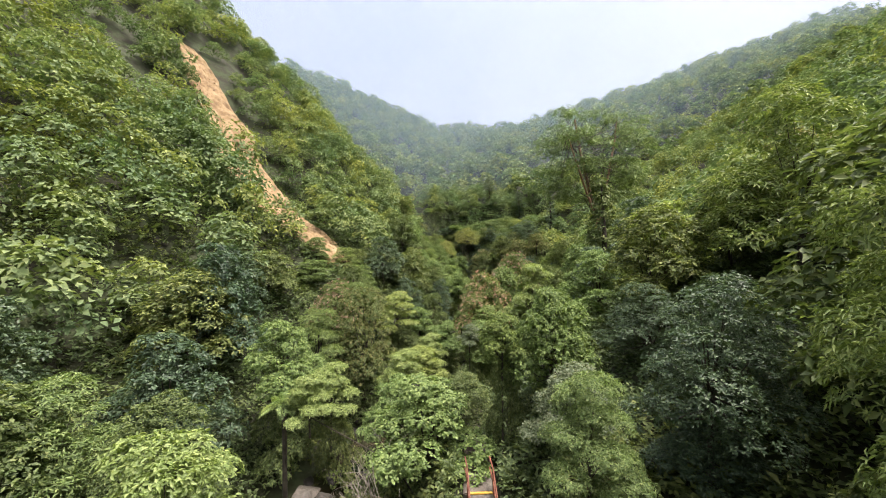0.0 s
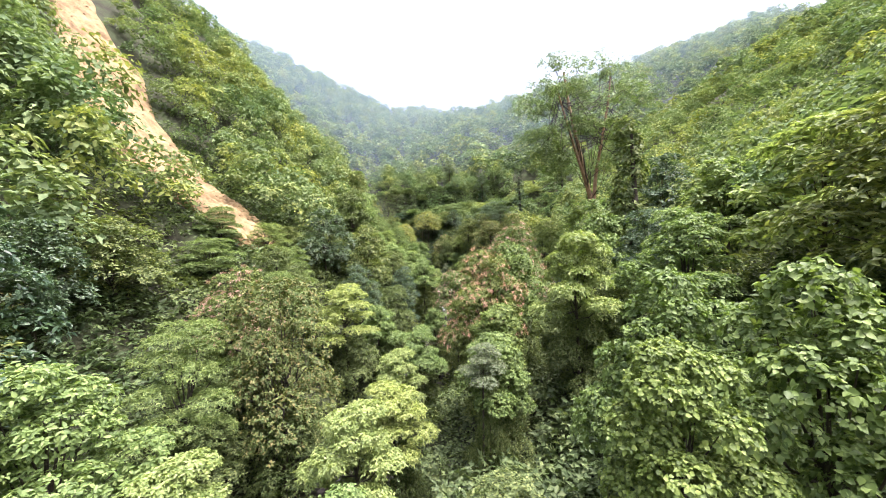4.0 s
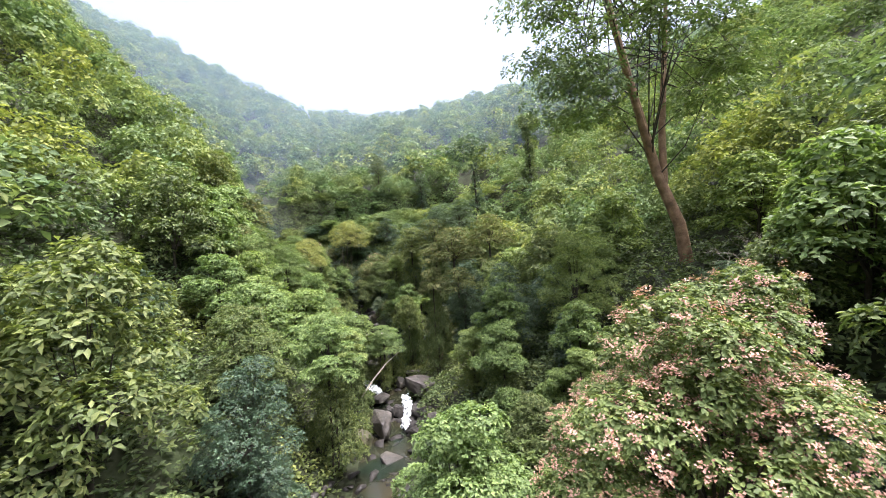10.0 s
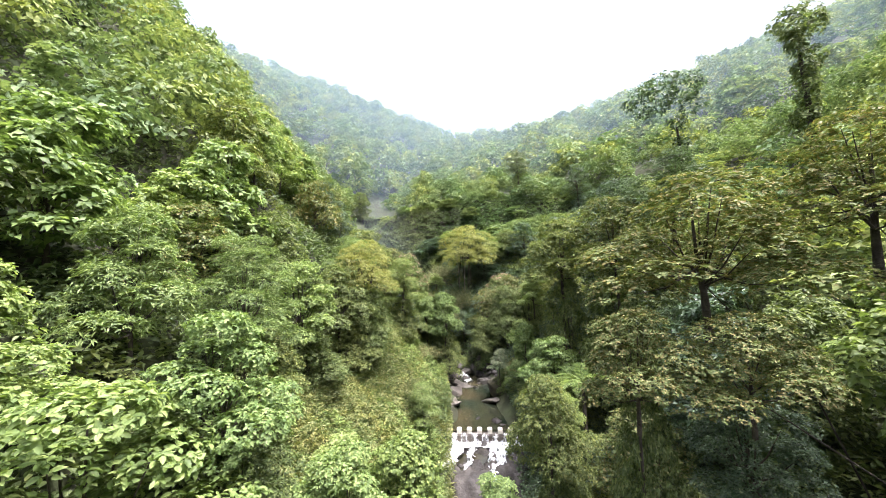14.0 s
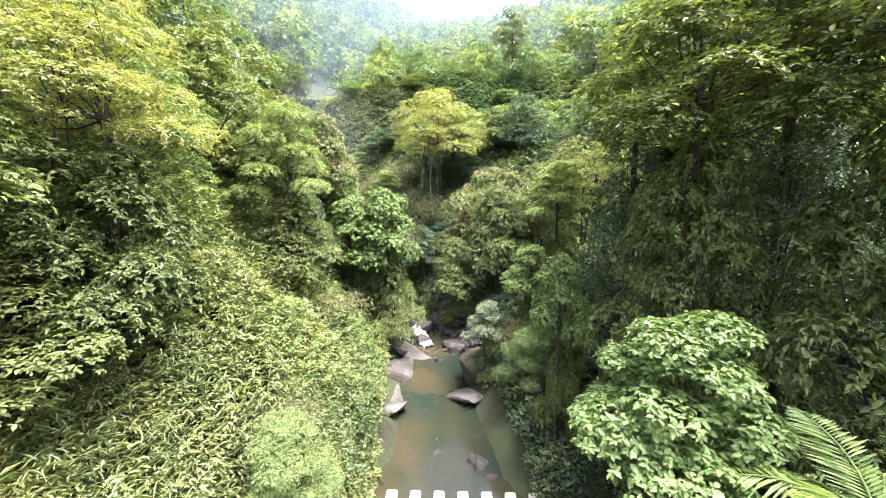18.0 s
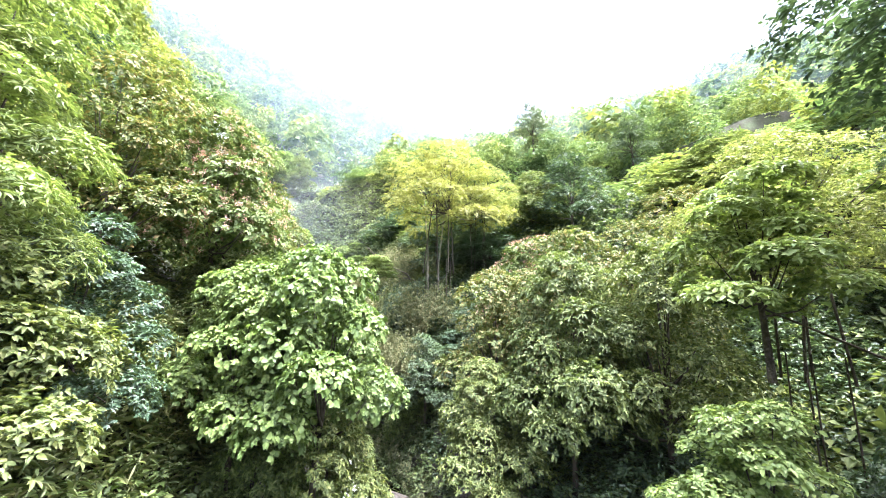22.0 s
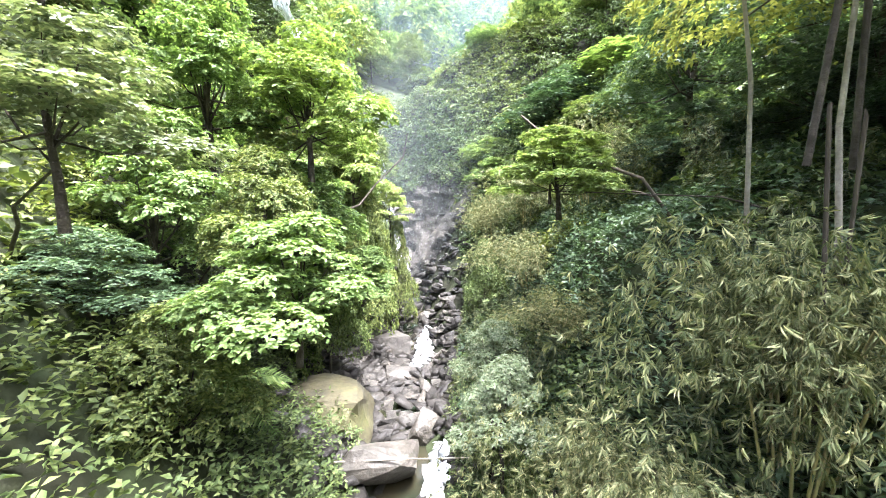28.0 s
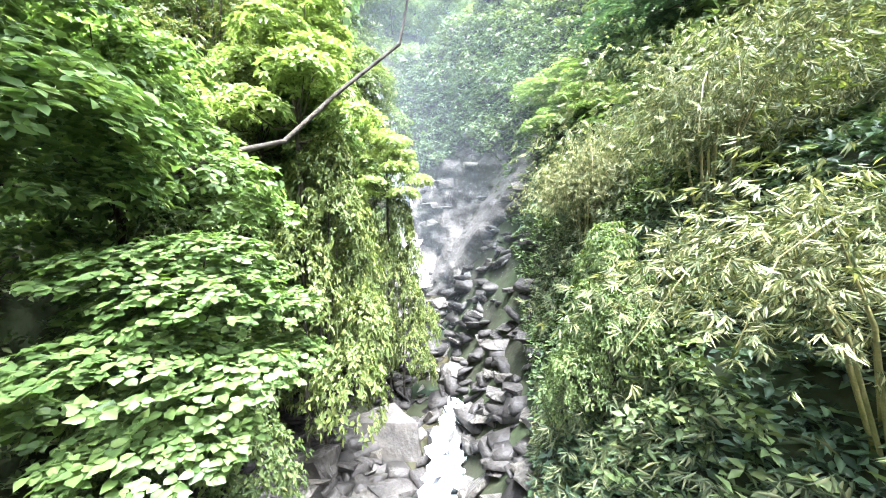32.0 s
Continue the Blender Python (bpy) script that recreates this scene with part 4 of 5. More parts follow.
undergrowth("undergrowth", "bushy scrub along the brow over the gorge", 16000, 8, 46, 120, 138, 8, 46, .4, .2, 3.2, 5, L_FAR, 46)
undergrowth("flowering_scrub", "scrub with dry pinkish flower heads on the slope", 3500, 2, 12, 34, 56, 3, 12, .26, .13, 1.8, 6, L_PINK, 35)


# ---------- landslide scar ----------
def landslide():
    foot, ax = np.array((-11.5, 45.2)), np.array((-39.0, 26.5))
    side_dir = np.array((-ax[1], ax[0])) / np.hypot(*ax)
    nu, nv = 300, 56
    u, w = np.meshgrid(np.linspace(0, 1, nu), np.linspace(-1, 1, nv), indexing="ij")
    half = np.array([slide_half(a) for a in np.linspace(0, 1, nu)])[:, None] + 1.6 * value_noise(u * 16, 0 * u + np.sign(w) * 3, 7)
    off = half * w + 1.3 * np.sin(u * 5)
    X, Y = foot[0] + ax[0] * u + side_dir[0] * off, foot[1] + ax[1] * u + side_dir[1] * off
    Z = height(X.ravel(), Y.ravel()).reshape(X.shape)
    lumps = .5 * value_noise(X * 1.1, Y * 1.1, 11) + .4 * value_noise(X * 2.6, Y * 2.6, 12) + .28 * value_noise(X * 6, Y * 6, 14)
    gully = -.7 * np.abs(value_noise(off * .9, u * 4, 13)) - .35 * np.abs(value_noise(off * 2.4, u * 7, 16))
    Z = Z + .95 + (lumps + gully) * (1 - w ** 4) - 1.5 * w ** 8
    ids = np.arange(nu * nv).reshape(nu, nv)
    F = np.stack([ids[:-1, :-1], ids[:-1, 1:], ids[1:, 1:], ids[1:, :-1]], -1).reshape(-1, 4)
    tagged(new("landslide_scar", mesh_np("landslide_scar", np.stack([X, Y, Z], -1).reshape(-1, 3), F, M_EARTH)), "bare orange-brown landslide scar down the wooded slope", "bare earth", kind="structure")
    return np.stack([X, Y, Z], -1)


SCAR = landslide()


# ---------- rocks ----------
def rock_mesh(seed, flat, material, n=16, worn=.06, name="boulder"):
    """An angular block: the hull of scattered points with worn edges."""
    r = np.random.default_rng(seed)
    p = unit(r.normal(0, 1, (n, 3)))
    p = np.sign(p) * np.abs(p) ** .6
    p = p / np.abs(p).max(1, keepdims=True) ** .55 * r.uniform(.72, 1.0, (n, 1)) * [1, .78, flat]
    bm = bmesh.new()
    vs = [bm.verts.new(q) for q in p]
    h = bmesh.ops.convex_hull(bm, input=vs)
    bmesh.ops.delete(bm, geom=list({g for g in h["geom_interior"] + h["geom_unused"] if isinstance(g, bmesh.types.BMVert)}), context="VERTS")
    if worn:
        bmesh.ops.subdivide_edges(bm, edges=list(bm.edges), cuts=3, use_grid_fill=True)
        for _ in range(1):
            bmesh.ops.smooth_vert(bm, verts=list(bm.verts), factor=.4, use_axis_x=True, use_axis_y=True, use_axis_z=True)
        for v in bm.verts:
            q = v.co * 1.6 + Vector((seed * 3.1, 0, 0))
            v.co *= 1 + worn * 1.6 * noise.noise(q) + worn * noise.noise(q * 3.1) + worn * .5 * noise.noise(q * 7)
    me = bpy.data.meshes.new(name)
    bm.to_mesh(me)
    bm.free()
    me.materials.append(material)
    return me


ROCKS = [rock_mesh(i, (.6, .75, .5, .8)[i % 4], M_ROCK, 13) for i in range(6)]
SLABS = [rock_mesh(20 + i, (.25, .32, .2)[i % 3], M_ROCK, 16, .04) for i in range(6)]
WET = [rock_mesh(40 + i, (.5, .65, .4)[i % 3], M_ROCK_WET, 20, .08) for i in range(5)]
MOSSY = [rock_mesh(60 + i, .65, M_MOSS, 24) for i in range(2)]
rk = np.random.default_rng(77)


def boulder(x, y, z, size, kind="rock", tilt=18, turn=None, label="", tall=1.0):
    """A boulder with its middle at the place; size is its longest width."""
    pool = {"rock": ROCKS, "slab": SLABS, "wet": WET, "mossy": MOSSY}[kind]
    ob = new("boulder", pool[int(rk.integers(len(pool)))])
    m = pose(x, y, z, float(rk.normal(0, tilt)), float(rk.normal(0, tilt)), float(rk.uniform(0, 360)) if turn is None else turn)
    ob.matrix_basis = m @ Matrix.Diagonal((size / 1.7, size / 1.7, size / 1.7 * tall, 1))
    names = {"rock": "weathered grey boulder lying in the stream", "slab": "flat grey stone slab lying in the stream", "wet": "dark wet boulder in the running water", "mossy": "yellowish mossy boulder beside the stream"}
    return tagged(ob, label or names[kind], "boulder", "boulders in the stream")


# by the lower stair
boulder(-10.4, 17.6, 7.1, 1.9, "slab", 30, None, "pale flat slab beside the stream")
boulder(-6.2, 18.9, 7.1, 1.7)
boulder(-7.4, 19.4, 7.2, 1.5)
boulder(-6.5, 16.0, 6.9, 1.2, "slab")
boulder(-8.6, 14.8, 6.6, 1.6)
boulder(-6.3, 21.2, 7.0, 1.2, "wet")
boulder(-7.6, 17.2, 6.5, 1.0, "slab")
boulder(-9.6, 16.2, 6.4, 1.1, "wet")
# the middle stream
boulder(10.3, 70.4, 7.6, 3.0, "rock", 8, 30, "large pale brown boulder above the stream")
boulder(5.7, 65.4, 7.2, 2.6, "rock", 8)
boulder(9.8, 64.2, 7.0, 2.2, "rock", 25)
boulder(10.1, 61.0, 6.9, 2.5, "rock", 6, 70, "large pale flat-topped boulder beside the pool")
boulder(5.9, 61.8, 6.5, 1.4, "slab")
boulder(6.5, 70.8, 7.0, 1.8, "slab")
boulder(7.7, 67.8, 6.9, 1.4, "wet")
boulder(4.3, 64.4, 6.9, 1.5, "mossy")
boulder(8.2, 64.0, 6.7, 1.5, "wet")
boulder(8.9, 67.0, 7.0, 1.5, "wet")
boulder(6.7, 67.6, 6.9, 1.3, "wet")
boulder(7.0, 74.2, 7.0, 1.7, "wet")
boulder(8.9, 74.0, 7.1, 1.6, "rock")
boulder(10.6, 75.4, 7.4, 1.6, "slab")
# round the pool over the weir
boulder(5.3, 89.8, 9.1, 2.4, "rock", 5, None, "pale brown rock shelf beside the pool", .6)
boulder(5.2, 91.8, 9.3, 2.6, "rock", 5, 40, "grey brown rock shelf beside the pool", .6)
boulder(6.1, 90.6, 9.0, 1.9, "rock", 5, 80, "low brown rock at the edge of the pool", .5)
boulder(6.2, 96.2, 9.7, 1.8, "slab", 8)
boulder(5.2, 92.6, 9.3, 2.3, "slab", 8)
boulder(8.75, 92.4, 9.5, 1.75, "slab", 6, -55, "pale white slab lying aslant in the pool")
boulder(9.75, 91.3, 9.05, 1.0, "slab", 6)
boulder(5.9, 94.3, 9.7, 3.0, "rock", 6, 20, "broad grey rock outcrop beside the pool", .6)
boulder(5.5, 91.4, 9.4, 1.9, "slab", 8)
boulder(9.6, 93.6, 10.1, 2.1, "mossy", 6, 10, "ochre and mossy upright boulder beside the pool", 1.2)
boulder(8.7, 96.6, 9.8, 1.1)
boulder(6.5, 99.3, 10.1, 1.2)
boulder(5.2, 100.6, 10.2, 1.3, "slab")
boulder(7.1, 99.6, 10.1, .9, "wet")
boulder(5.6, 98.7, 10.0, 1.1)
boulder(6.7, 97.8, 9.9, 1.0, "wet")
boulder(8.2, 97.2, 9.9, 1.1, "wet")
boulder(5.9, 101.6, 10.4, 1.1)
boulder(4.4, 96.2, 10.2, 1.9, "rock", 8)
# the gorge
boulder(-4.8, 110.9, 12.0, 3.1, "mossy", 6, 20, "large yellowish mossy boulder beside the stream")
boulder(-1.9, 109.7, 11.8, 2.3, "rock", 12, 40, "large grey boulder splitting the stream")
boulder(-1.7, 111.8, 11.7, 1.3, "rock")
boulder(-3.6, 108.4, 11.6, 1.6, "mossy")
boulder(-6.5, 118.0, 12.0, 2.3, "rock", 30, -30, "big tilted dark grey slab in the stream")
boulder(-2.7, 118.9, 12.2, 2.3, "wet", 8, None, "large dark wet boulder under the bamboo")
boulder(-4.6, 115.8, 11.6, 1.8, "slab", 4)
boulder(-5.2, 113.8, 11.4, 2.0, "slab", 3)
boulder(-7.4, 116.2, 11.8, 1.7, "wet")
boulder(-8.4, 124.9, 14.3, 2.0, "slab", 10, 60, "long pale slab lying among smaller stones")
boulder(-8.2, 119.6, 12.4, 1.5, "slab", 20)
boulder(-5.7, 121.0, 12.6, 1.4, "rock")

# loose stones of the bed: single ones where the way passes low over them, the rest joined
stream_bed = tagged(new("stream_bed"), "bed of loose grey slabs and stones", "stream bed", kind="structure")
STONES = [rock_mesh(80 + i, (.3, .42, .22)[i % 3], M_ROCK if i % 3 else M_ROCK_WET, 11, 0, "stone") for i in range(9)]
n_single = 0
loose, rubble = [], []
tri = []
for me in STONES:
    vv = np.zeros(len(me.vertices) * 3)
    me.vertices.foreach_get("co", vv)
    tri.append((vv.reshape(-1, 3), np.array([p.vertices[:] for p in me.polygons if len(p.vertices) == 3])))


def stone(x, y, z, size):
    global n_single
    k = int(rk.integers(9))
    tl = rk.normal(0, 16, 2)
    m = pose(x, y, z, float(tl[0]), float(tl[1]), float(rk.uniform(0, 360))) @ Matrix.Diagonal((size / 1.6, size / 1.6, size / 1.6, 1))
    if y > 94 and n_single < 300:
        ob = put("stone", STONES[k], stream_bed)
        ob.matrix_basis = m
        n_single += 1
    else:
        mm = np.array(m)
        v, f = tri[k]
        loose.append((v @ mm[:3, :3].T + mm[:3, 3], f))


for i in range(1050):
    y = rk.uniform(111.5, 128.2)
    wide = 2.4 + 1.9 * (y - 112) / 15
    x = float(stream_x(y)) + rk.uniform(-1.3, .95) * wide
    stone(x, y, max(ground_z(x, y) + .1, float(stream_z(y)) + rk.uniform(-.1, .12)), rk.uniform(.3, 1.0) * rk.uniform(.7, 1.25))
for i in range(260):
    y = rk.uniform(108.5, 117)
    x = float(stream_x(y)) + rk.uniform(-5.2, -1.5)
    stone(x, y, ground_z(x, y) + .06, rk.uniform(.3, .9))
for i in range(520):
    y = rk.uniform(56, 112)
    if 87 < y < 94.5 and rk.uniform() < .85:
        continue
    x = float(stream_x(y)) + rk.uniform(-1, 1) * 3.3
    stone(x, y, max(ground_z(x, y) + .05, float(stream_z(y)) - .1), rk.uniform(.3, 1.0))
for i in range(150):
    y = rk.uniform(95, 103)
    x = float(stream_x(y)) + rk.choice([-1, 1]) * rk.uniform(2.0, 4.3)
    stone(x, y, max(ground_z(x, y) + .06, float(stream_z(y)) - .05), rk.uniform(.4, 1.2))
for i in range(120):
    y = rk.uniform(-5, 56)
    x = float(stream_x(y)) + rk.uniform(-1, 1) * 3.0
    stone(x, y, max(ground_z(x, y) + .05, float(stream_z(y)) - .05), rk.uniform(.4, 1.2))
for i in range(260):
    a, b2 = int(rk.integers(8, 292)), int(rk.integers(6, 50))
    p, sz = SCAR[a, b2] - (0, 0, .04), rk.uniform(.15, .4) * rk.uniform(.6, 1.4)
    mm = np.array(pose(p[0], p[1], p[2], float(rk.normal(0, 25)), float(rk.normal(0, 25)), float(rk.uniform(0, 360)))) 
    v, f = tri[int(rk.integers(9))]
    rubble.append((v * sz / 1.6 @ mm[:3, :3].T + mm[:3, 3], f))
tagged(new("rubble", mesh_np("rubble", *joined(rubble), M_EARTH)), "lumps of orange earth and stone on the landslide", "rubble", kind="stuff")
v, f = joined(loose)
tagged(put("loose_stones", mesh_np("loose_stones", v, f, M_ROCK_WET), stream_bed), kind="stuff")


# ---------- white water ----------
def foam_mat(name, thin, thick):
    m, n, l, out = mat_base(name)
    p = n.new("ShaderNodeBsdfPrincipled")
    l.new(ramp(n, l, noise_tex(n, l, 5.0, 5.0), [(0.35, (0.5, 0.55, 0.55)), (0.55, (0.82, 0.84, 0.84)), (0.7, (0.9, 0.9, 0.9))]), p.inputs["Base Color"])
    p.inputs["Roughness"].default_value = 0.5
    t = n.new("ShaderNodeBsdfTransparent")
    mx = n.new("ShaderNodeMixShader")
    tc = n.new("ShaderNodeTexCoord")
    mp = n.new("ShaderNodeMapping")
    mp.inputs["Scale"].default_value = (7, 7, 1.2)
    l.new(tc.outputs["Object"], mp.inputs[0])
    nz = n.new("ShaderNodeTexNoise")
    nz.inputs["Scale"].default_value, nz.inputs["Detail"].default_value = 1.0, 5.0
    l.new(mp.outputs[0], nz.inputs["Vector"])
    l.new(ramp(n, l, nz.outputs[0], [(thin, (0.12, 0.12, 0.12)), (thick, (1, 1, 1))]), mx.inputs[0])
    l.new(t.outputs[0], mx.inputs[1])
    l.new(p.outputs[0], mx.inputs[2])
    l.new(mx.outputs[0], out.inputs[0])
    return m


M_FOAM = foam_mat("white_water", .34, .48)
M_VEIL = foam_mat("water_veil", .48, .62)
fr = np.random.default_rng(9)


def cascade(label, points, widths, name="cascade", parent=None, rough=.08):
    """A band of falling or rushing white water along a line of points."""
    pts = np.array(points, float)
    n = 28
    u = np.linspace(0, len(pts) - 1, n)
    P = np.stack([np.interp(u, np.arange(len(pts)), pts[:, i]) for i in range(3)], 1)
    Wd = np.interp(u, np.arange(len(pts)), widths)
    t = unit(np.gradient(P, axis=0))
    s = unit(np.cross(t, np.where(np.abs(t[:, 2:3]) > .95, [[0, 1.0, 0]], [[0, 0, 1.0]])))
    nr = np.cross(s, t)
    k = 9
    w = np.linspace(-1, 1, k)
    V = P[:, None] + s[:, None] * (w * 1)[None, :, None] * Wd[:, None, None] * .5 + nr[:, None] * ((1 - w ** 2) * .16)[None, :, None] * Wd[:, None, None] * .6
    V += fr.normal(0, rough, V.shape)
    F = [(i * k + j, i * k + j + 1, (i + 1) * k + j + 1, (i + 1) * k + j) for i in range(n - 1) for j in range(k - 1)]
    ob = new(name, mesh_np(name, V.reshape(-1, 3), F, M_VEIL if name == "water_veil" else M_FOAM, True))
    if parent:
        ob.parent = parent
        return ob
    return tagged(ob, label, "waterfall" if name == "waterfall" else "cascade")


cascade("tall thin white waterfall down a rock face", [(-16.6, 120.6, 35.0), (-16.4, 121.0, 33.2), (-16.0, 121.6, 31.2), (-15.0, 122.2, 28.6), (-12.6, 125.2, 24.4), (-11.7, 125.9, 20), (-11.7, 126.0, 16.8)], [.9, 1.7, 2.0, 2.3, 1.0, 1.0, 1.5], "waterfall", rough=.14)
cascade("white foam at the foot of the waterfall", [(-12.0, 126.2, 17.3), (-11.4, 125.5, 16.7), (-10.4, 125.2, 15.9), (-9.4, 124.6, 15.0)], [1.8, 2.2, 1.2, .6])
cascade("white water running between dark boulders", [(-5.2, 119.6, 12.7), (-4.8, 118.4, 12.2), (-4.3, 117.3, 11.9), (-4.3, 116.4, 11.7)], [.5, .8, .9, .6])
cascade("small white cascade dropping past a boulder", [(-.6, 111.0, 11.9), (-.4, 110.2, 11.5), (-.2, 109.4, 11.0), (0, 108.8, 10.95)], [.4, .55, .7, .8])
cascade("white rapid in the narrow stream", [(3.4, 103.4, 11.0), (3.7, 102.6, 10.6), (4.2, 101.8, 10.45)], [.8, 1.0, .8])
cascade("white trickle between stones", [(6.1, 99.2, 10.2), (6.6, 98.2, 10.0), (7.1, 97.0, 9.85)], [.4, .5, .5])
cascade("white cascade between dark boulders", [(8.2, 68.6, 7.8), (8.3, 67.6, 7.4), (7.9, 66.6, 7.0), (7.4, 65.2, 6.7)], [.5, .7, .5, .6])
cascade("white water at the head of the rapid", [(5.6, 74.0, 7.6), (6.2, 72.6, 7.3), (6.6, 71.6, 7.2)], [.7, .8, .5])

# ---------- weir ----------
weir = tagged(new("weir"), "low concrete weir with a row of pale stepping blocks", "weir")


def box(name, cx, cy, cz, sx, sy, sz, mat, parent, bevel=.03, rz=0, label=""):
    bm = bmesh.new()
    bmesh.ops.create_cube(bm, size=1)
    for v in bm.verts:
        v.co = (v.co.x * sx, v.co.y * sy, v.co.z * sz)
    bmesh.ops.bevel(bm, geom=list(bm.edges), offset=bevel, segments=2, affect="EDGES")
    me = bpy.data.meshes.new(name)
    bm.to_mesh(me)
    bm.free()
    me.materials.append(mat)
    ob = put(name, me, parent, label)
    ob.matrix_basis = pose(cx, cy, cz, 0, 0, rz)
    return ob


box("sill", 7.9, 87.15, 8.1, 7.4, .6, 1.75, M_CONCRETE, weir, .06, 0, "dark damp concrete wall")
for i in range(9):
    box("stepping_block", 5.15 + .675 * i, 87.2, 9.12, .3, .5, .3, M_PALECONCRETE, weir, .03)
box("end_slab", 11.1, 87.25, 9.05, 1.3, .7, .2, M_PALECONCRETE, weir, .04)
for i in range(8):
    x = 5.5 + .675 * i
    cascade("", [(x, 86.95, 9.02), (x, 86.78, 8.85), (x, 86.7, 8.4), (x, 86.65, 8.15)], [.42, .42, .44, .46], "water_veil", weir, .015)
cascade("white water foaming over a rock ledge below the weir", [(5.2, 86.6, 8.5), (7.0, 86.55, 8.5), (9.0, 86.55, 8.5), (10.6, 86.6, 8.5)], [.5, .7, .8, .6], rough=.05)
cascade("white strand of water over dark rocks", [(6.6, 86.5, 8.55), (6.1, 85.7, 8.3), (5.7, 84.9, 7.8), (5.3, 83.9, 7.1)], [1.0, 1.0, .9, 1.1])
cascade("white strand of water over dark rocks", [(9.2, 86.5, 8.55), (8.9, 85.7, 8.3), (8.7, 84.9, 7.8), (8.6, 83.9, 7.1)], [1.2, 1.1, 1.0, 1.0])
cascade("thin white trickle over dark rocks", [(7.4, 86.3, 8.5), (7.2, 85.3, 8.1), (6.9, 84.4, 7.5)], [.3, .3, .35])
for x, y, z, s in ((6.0, 85.4, 7.2, 1.5), (7.3, 85.2, 7.3, 1.6), (8.0, 85.3, 7.4, 1.4), (9.9, 85.3, 7.3, 1.6), (7.6, 84.4, 6.9, 1.4), (6.4, 84.2, 6.7, 1.2), (9.4, 84.3, 6.8, 1.4), (4.6, 85.6, 7.6, 1.7), (10.8, 85.9, 7.9, 1.5)):
    boulder(x, y, z, s, "wet", 20, None, "", 1.2)




def apron():
    xs, yv = np.arange(3.8, 12.0, .14), np.arange(82.6, 86.95, .12)
    X, Y = np.meshgrid(xs, yv, indexing="ij")
    u = (86.9 - Y) / 4.2
    Z = 8.35 - 1.7 * np.clip(u, 0, 1) ** 1.4 + .9 * value_noise(X * .9, Y * .9, 21) + .5 * value_noise(X * 2.1, Y * 2.1, 22) - .25 * np.abs(value_noise(X * 4, Y * 4, 23))
    Z -= .5 * np.clip(u - .75, 0, 1) * 4
    Z += .35 * np.clip(np.abs(X - 7.8) - 2.4, 0, 3)
    ids = np.arange(X.size).reshape(X.shape)
    F = np.stack([ids[:-1, :-1], ids[1:, :-1], ids[1:, 1:], ids[:-1, 1:]], -1).reshape(-1, 4)
    tagged(new("rock_ledge", mesh_np("rock_ledge", np.stack([X, Y, Z], -1).reshape(-1, 3), F, M_ROCK_WET)), "dark wet rock ledges under the weir", "rock", kind="structure")


apron()


# ---------- cliff of the fall ----------
def rock_face(name, along, levels, place, out_dir, label, seed):
    """A stepped rock face: for each place along it and each level, the spot on the slope, moved out by beds and blocks."""
    A, Z = np.meshgrid(along, levels, indexing="ij")
    X, Y = place(A, Z)
    bed = np.floor(Z * .62 + .35 * np.sin(A * .7))
    block = np.floor(A * .42 + bed * .37)
    thin = np.floor(Z * 2.1 + .4 * np.sin(A * 2))
    out = .25 + .6 * lattice(block, bed, seed) + .35 * lattice(np.floor(A * 1.4 + thin * .3), thin, seed + 1) + .1 * value_noise(A * 5, Z * 5, seed)
    V = np.stack([X + out_dir[0] * out, Y + out_dir[1] * out, Z], -1)
    ids = np.arange(X.size).reshape(X.shape)
    F = np.stack([ids[:-1, :-1], ids[1:, :-1], ids[1:, 1:], ids[:-1, 1:]], -1).reshape(-1, 4)
    tagged(new(name, mesh_np(name, V.reshape(-1, 3), F, M_CLIFF)), label, "cliff", kind="structure")
    return V.reshape(-1, 3)


def crossing(fixed, levels, lo, hi, along_y):
    """Where the slope first reaches each level, going up it along one axis."""
    s = np.linspace(lo, hi, 160)
    res = np.zeros(fixed.shape)
    for i, a in enumerate(fixed[:, 0]):
        h = height(np.full(160, a), s) if along_y else height(s, np.full(160, a))
        res[i] = np.interp(levels[i], np.maximum.accumulate(h), s)
    return res


CLIFF_BLOCKS = [rock_mesh(140 + i, (.38, .5, .3)[i % 3], M_CLIFF, 12, 0, "rock_block") for i in range(7)]


def face_blocks(parent_name, P, n, seed, keep):
    """Angular blocks and ledges standing out of a rock face."""
    r = np.random.default_rng(seed)
    for _ in range(n):
        p = P[int(r.integers(len(P)))]
        if not keep(p):
            continue
        sz = r.uniform(.3, .8)
        ob = put("rock_block", CLIFF_BLOCKS[int(r.integers(7))], bpy.data.objects[parent_name])
        ob.matrix_basis = pose(p[0], p[1], p[2], float(r.normal(0, 6)), float(r.normal(4, 6)), float(r.uniform(0, 360))) @ Matrix.Diagonal((sz * 1.3, sz, sz * r.uniform(.6, 1.1), 1))


V1 = rock_face("cliff", np.arange(-14.5, 5.5, .16), np.arange(14.6, 33.0, .16), lambda a, z: (a, crossing(a, z, 125.5, 136, True)), (0, -1), "layered grey-brown rock face at the head of the gorge", 5)
V2 = rock_face("cliff", np.arange(119.0, 128.5, .16), np.arange(14.0, 38.0, .2), lambda a, z: (crossing(a, z, -9.0, -24.0, False), a), (1, 0), "steep rock wall beside the waterfall", 8)
face_blocks("cliff", V1, 60, 31, lambda p: -13 < p[0] < 0 and p[2] < 22)
face_blocks("cliff.001", V2, 60, 32, lambda p: 122 < p[1] < 127.5 and p[2] < 23)


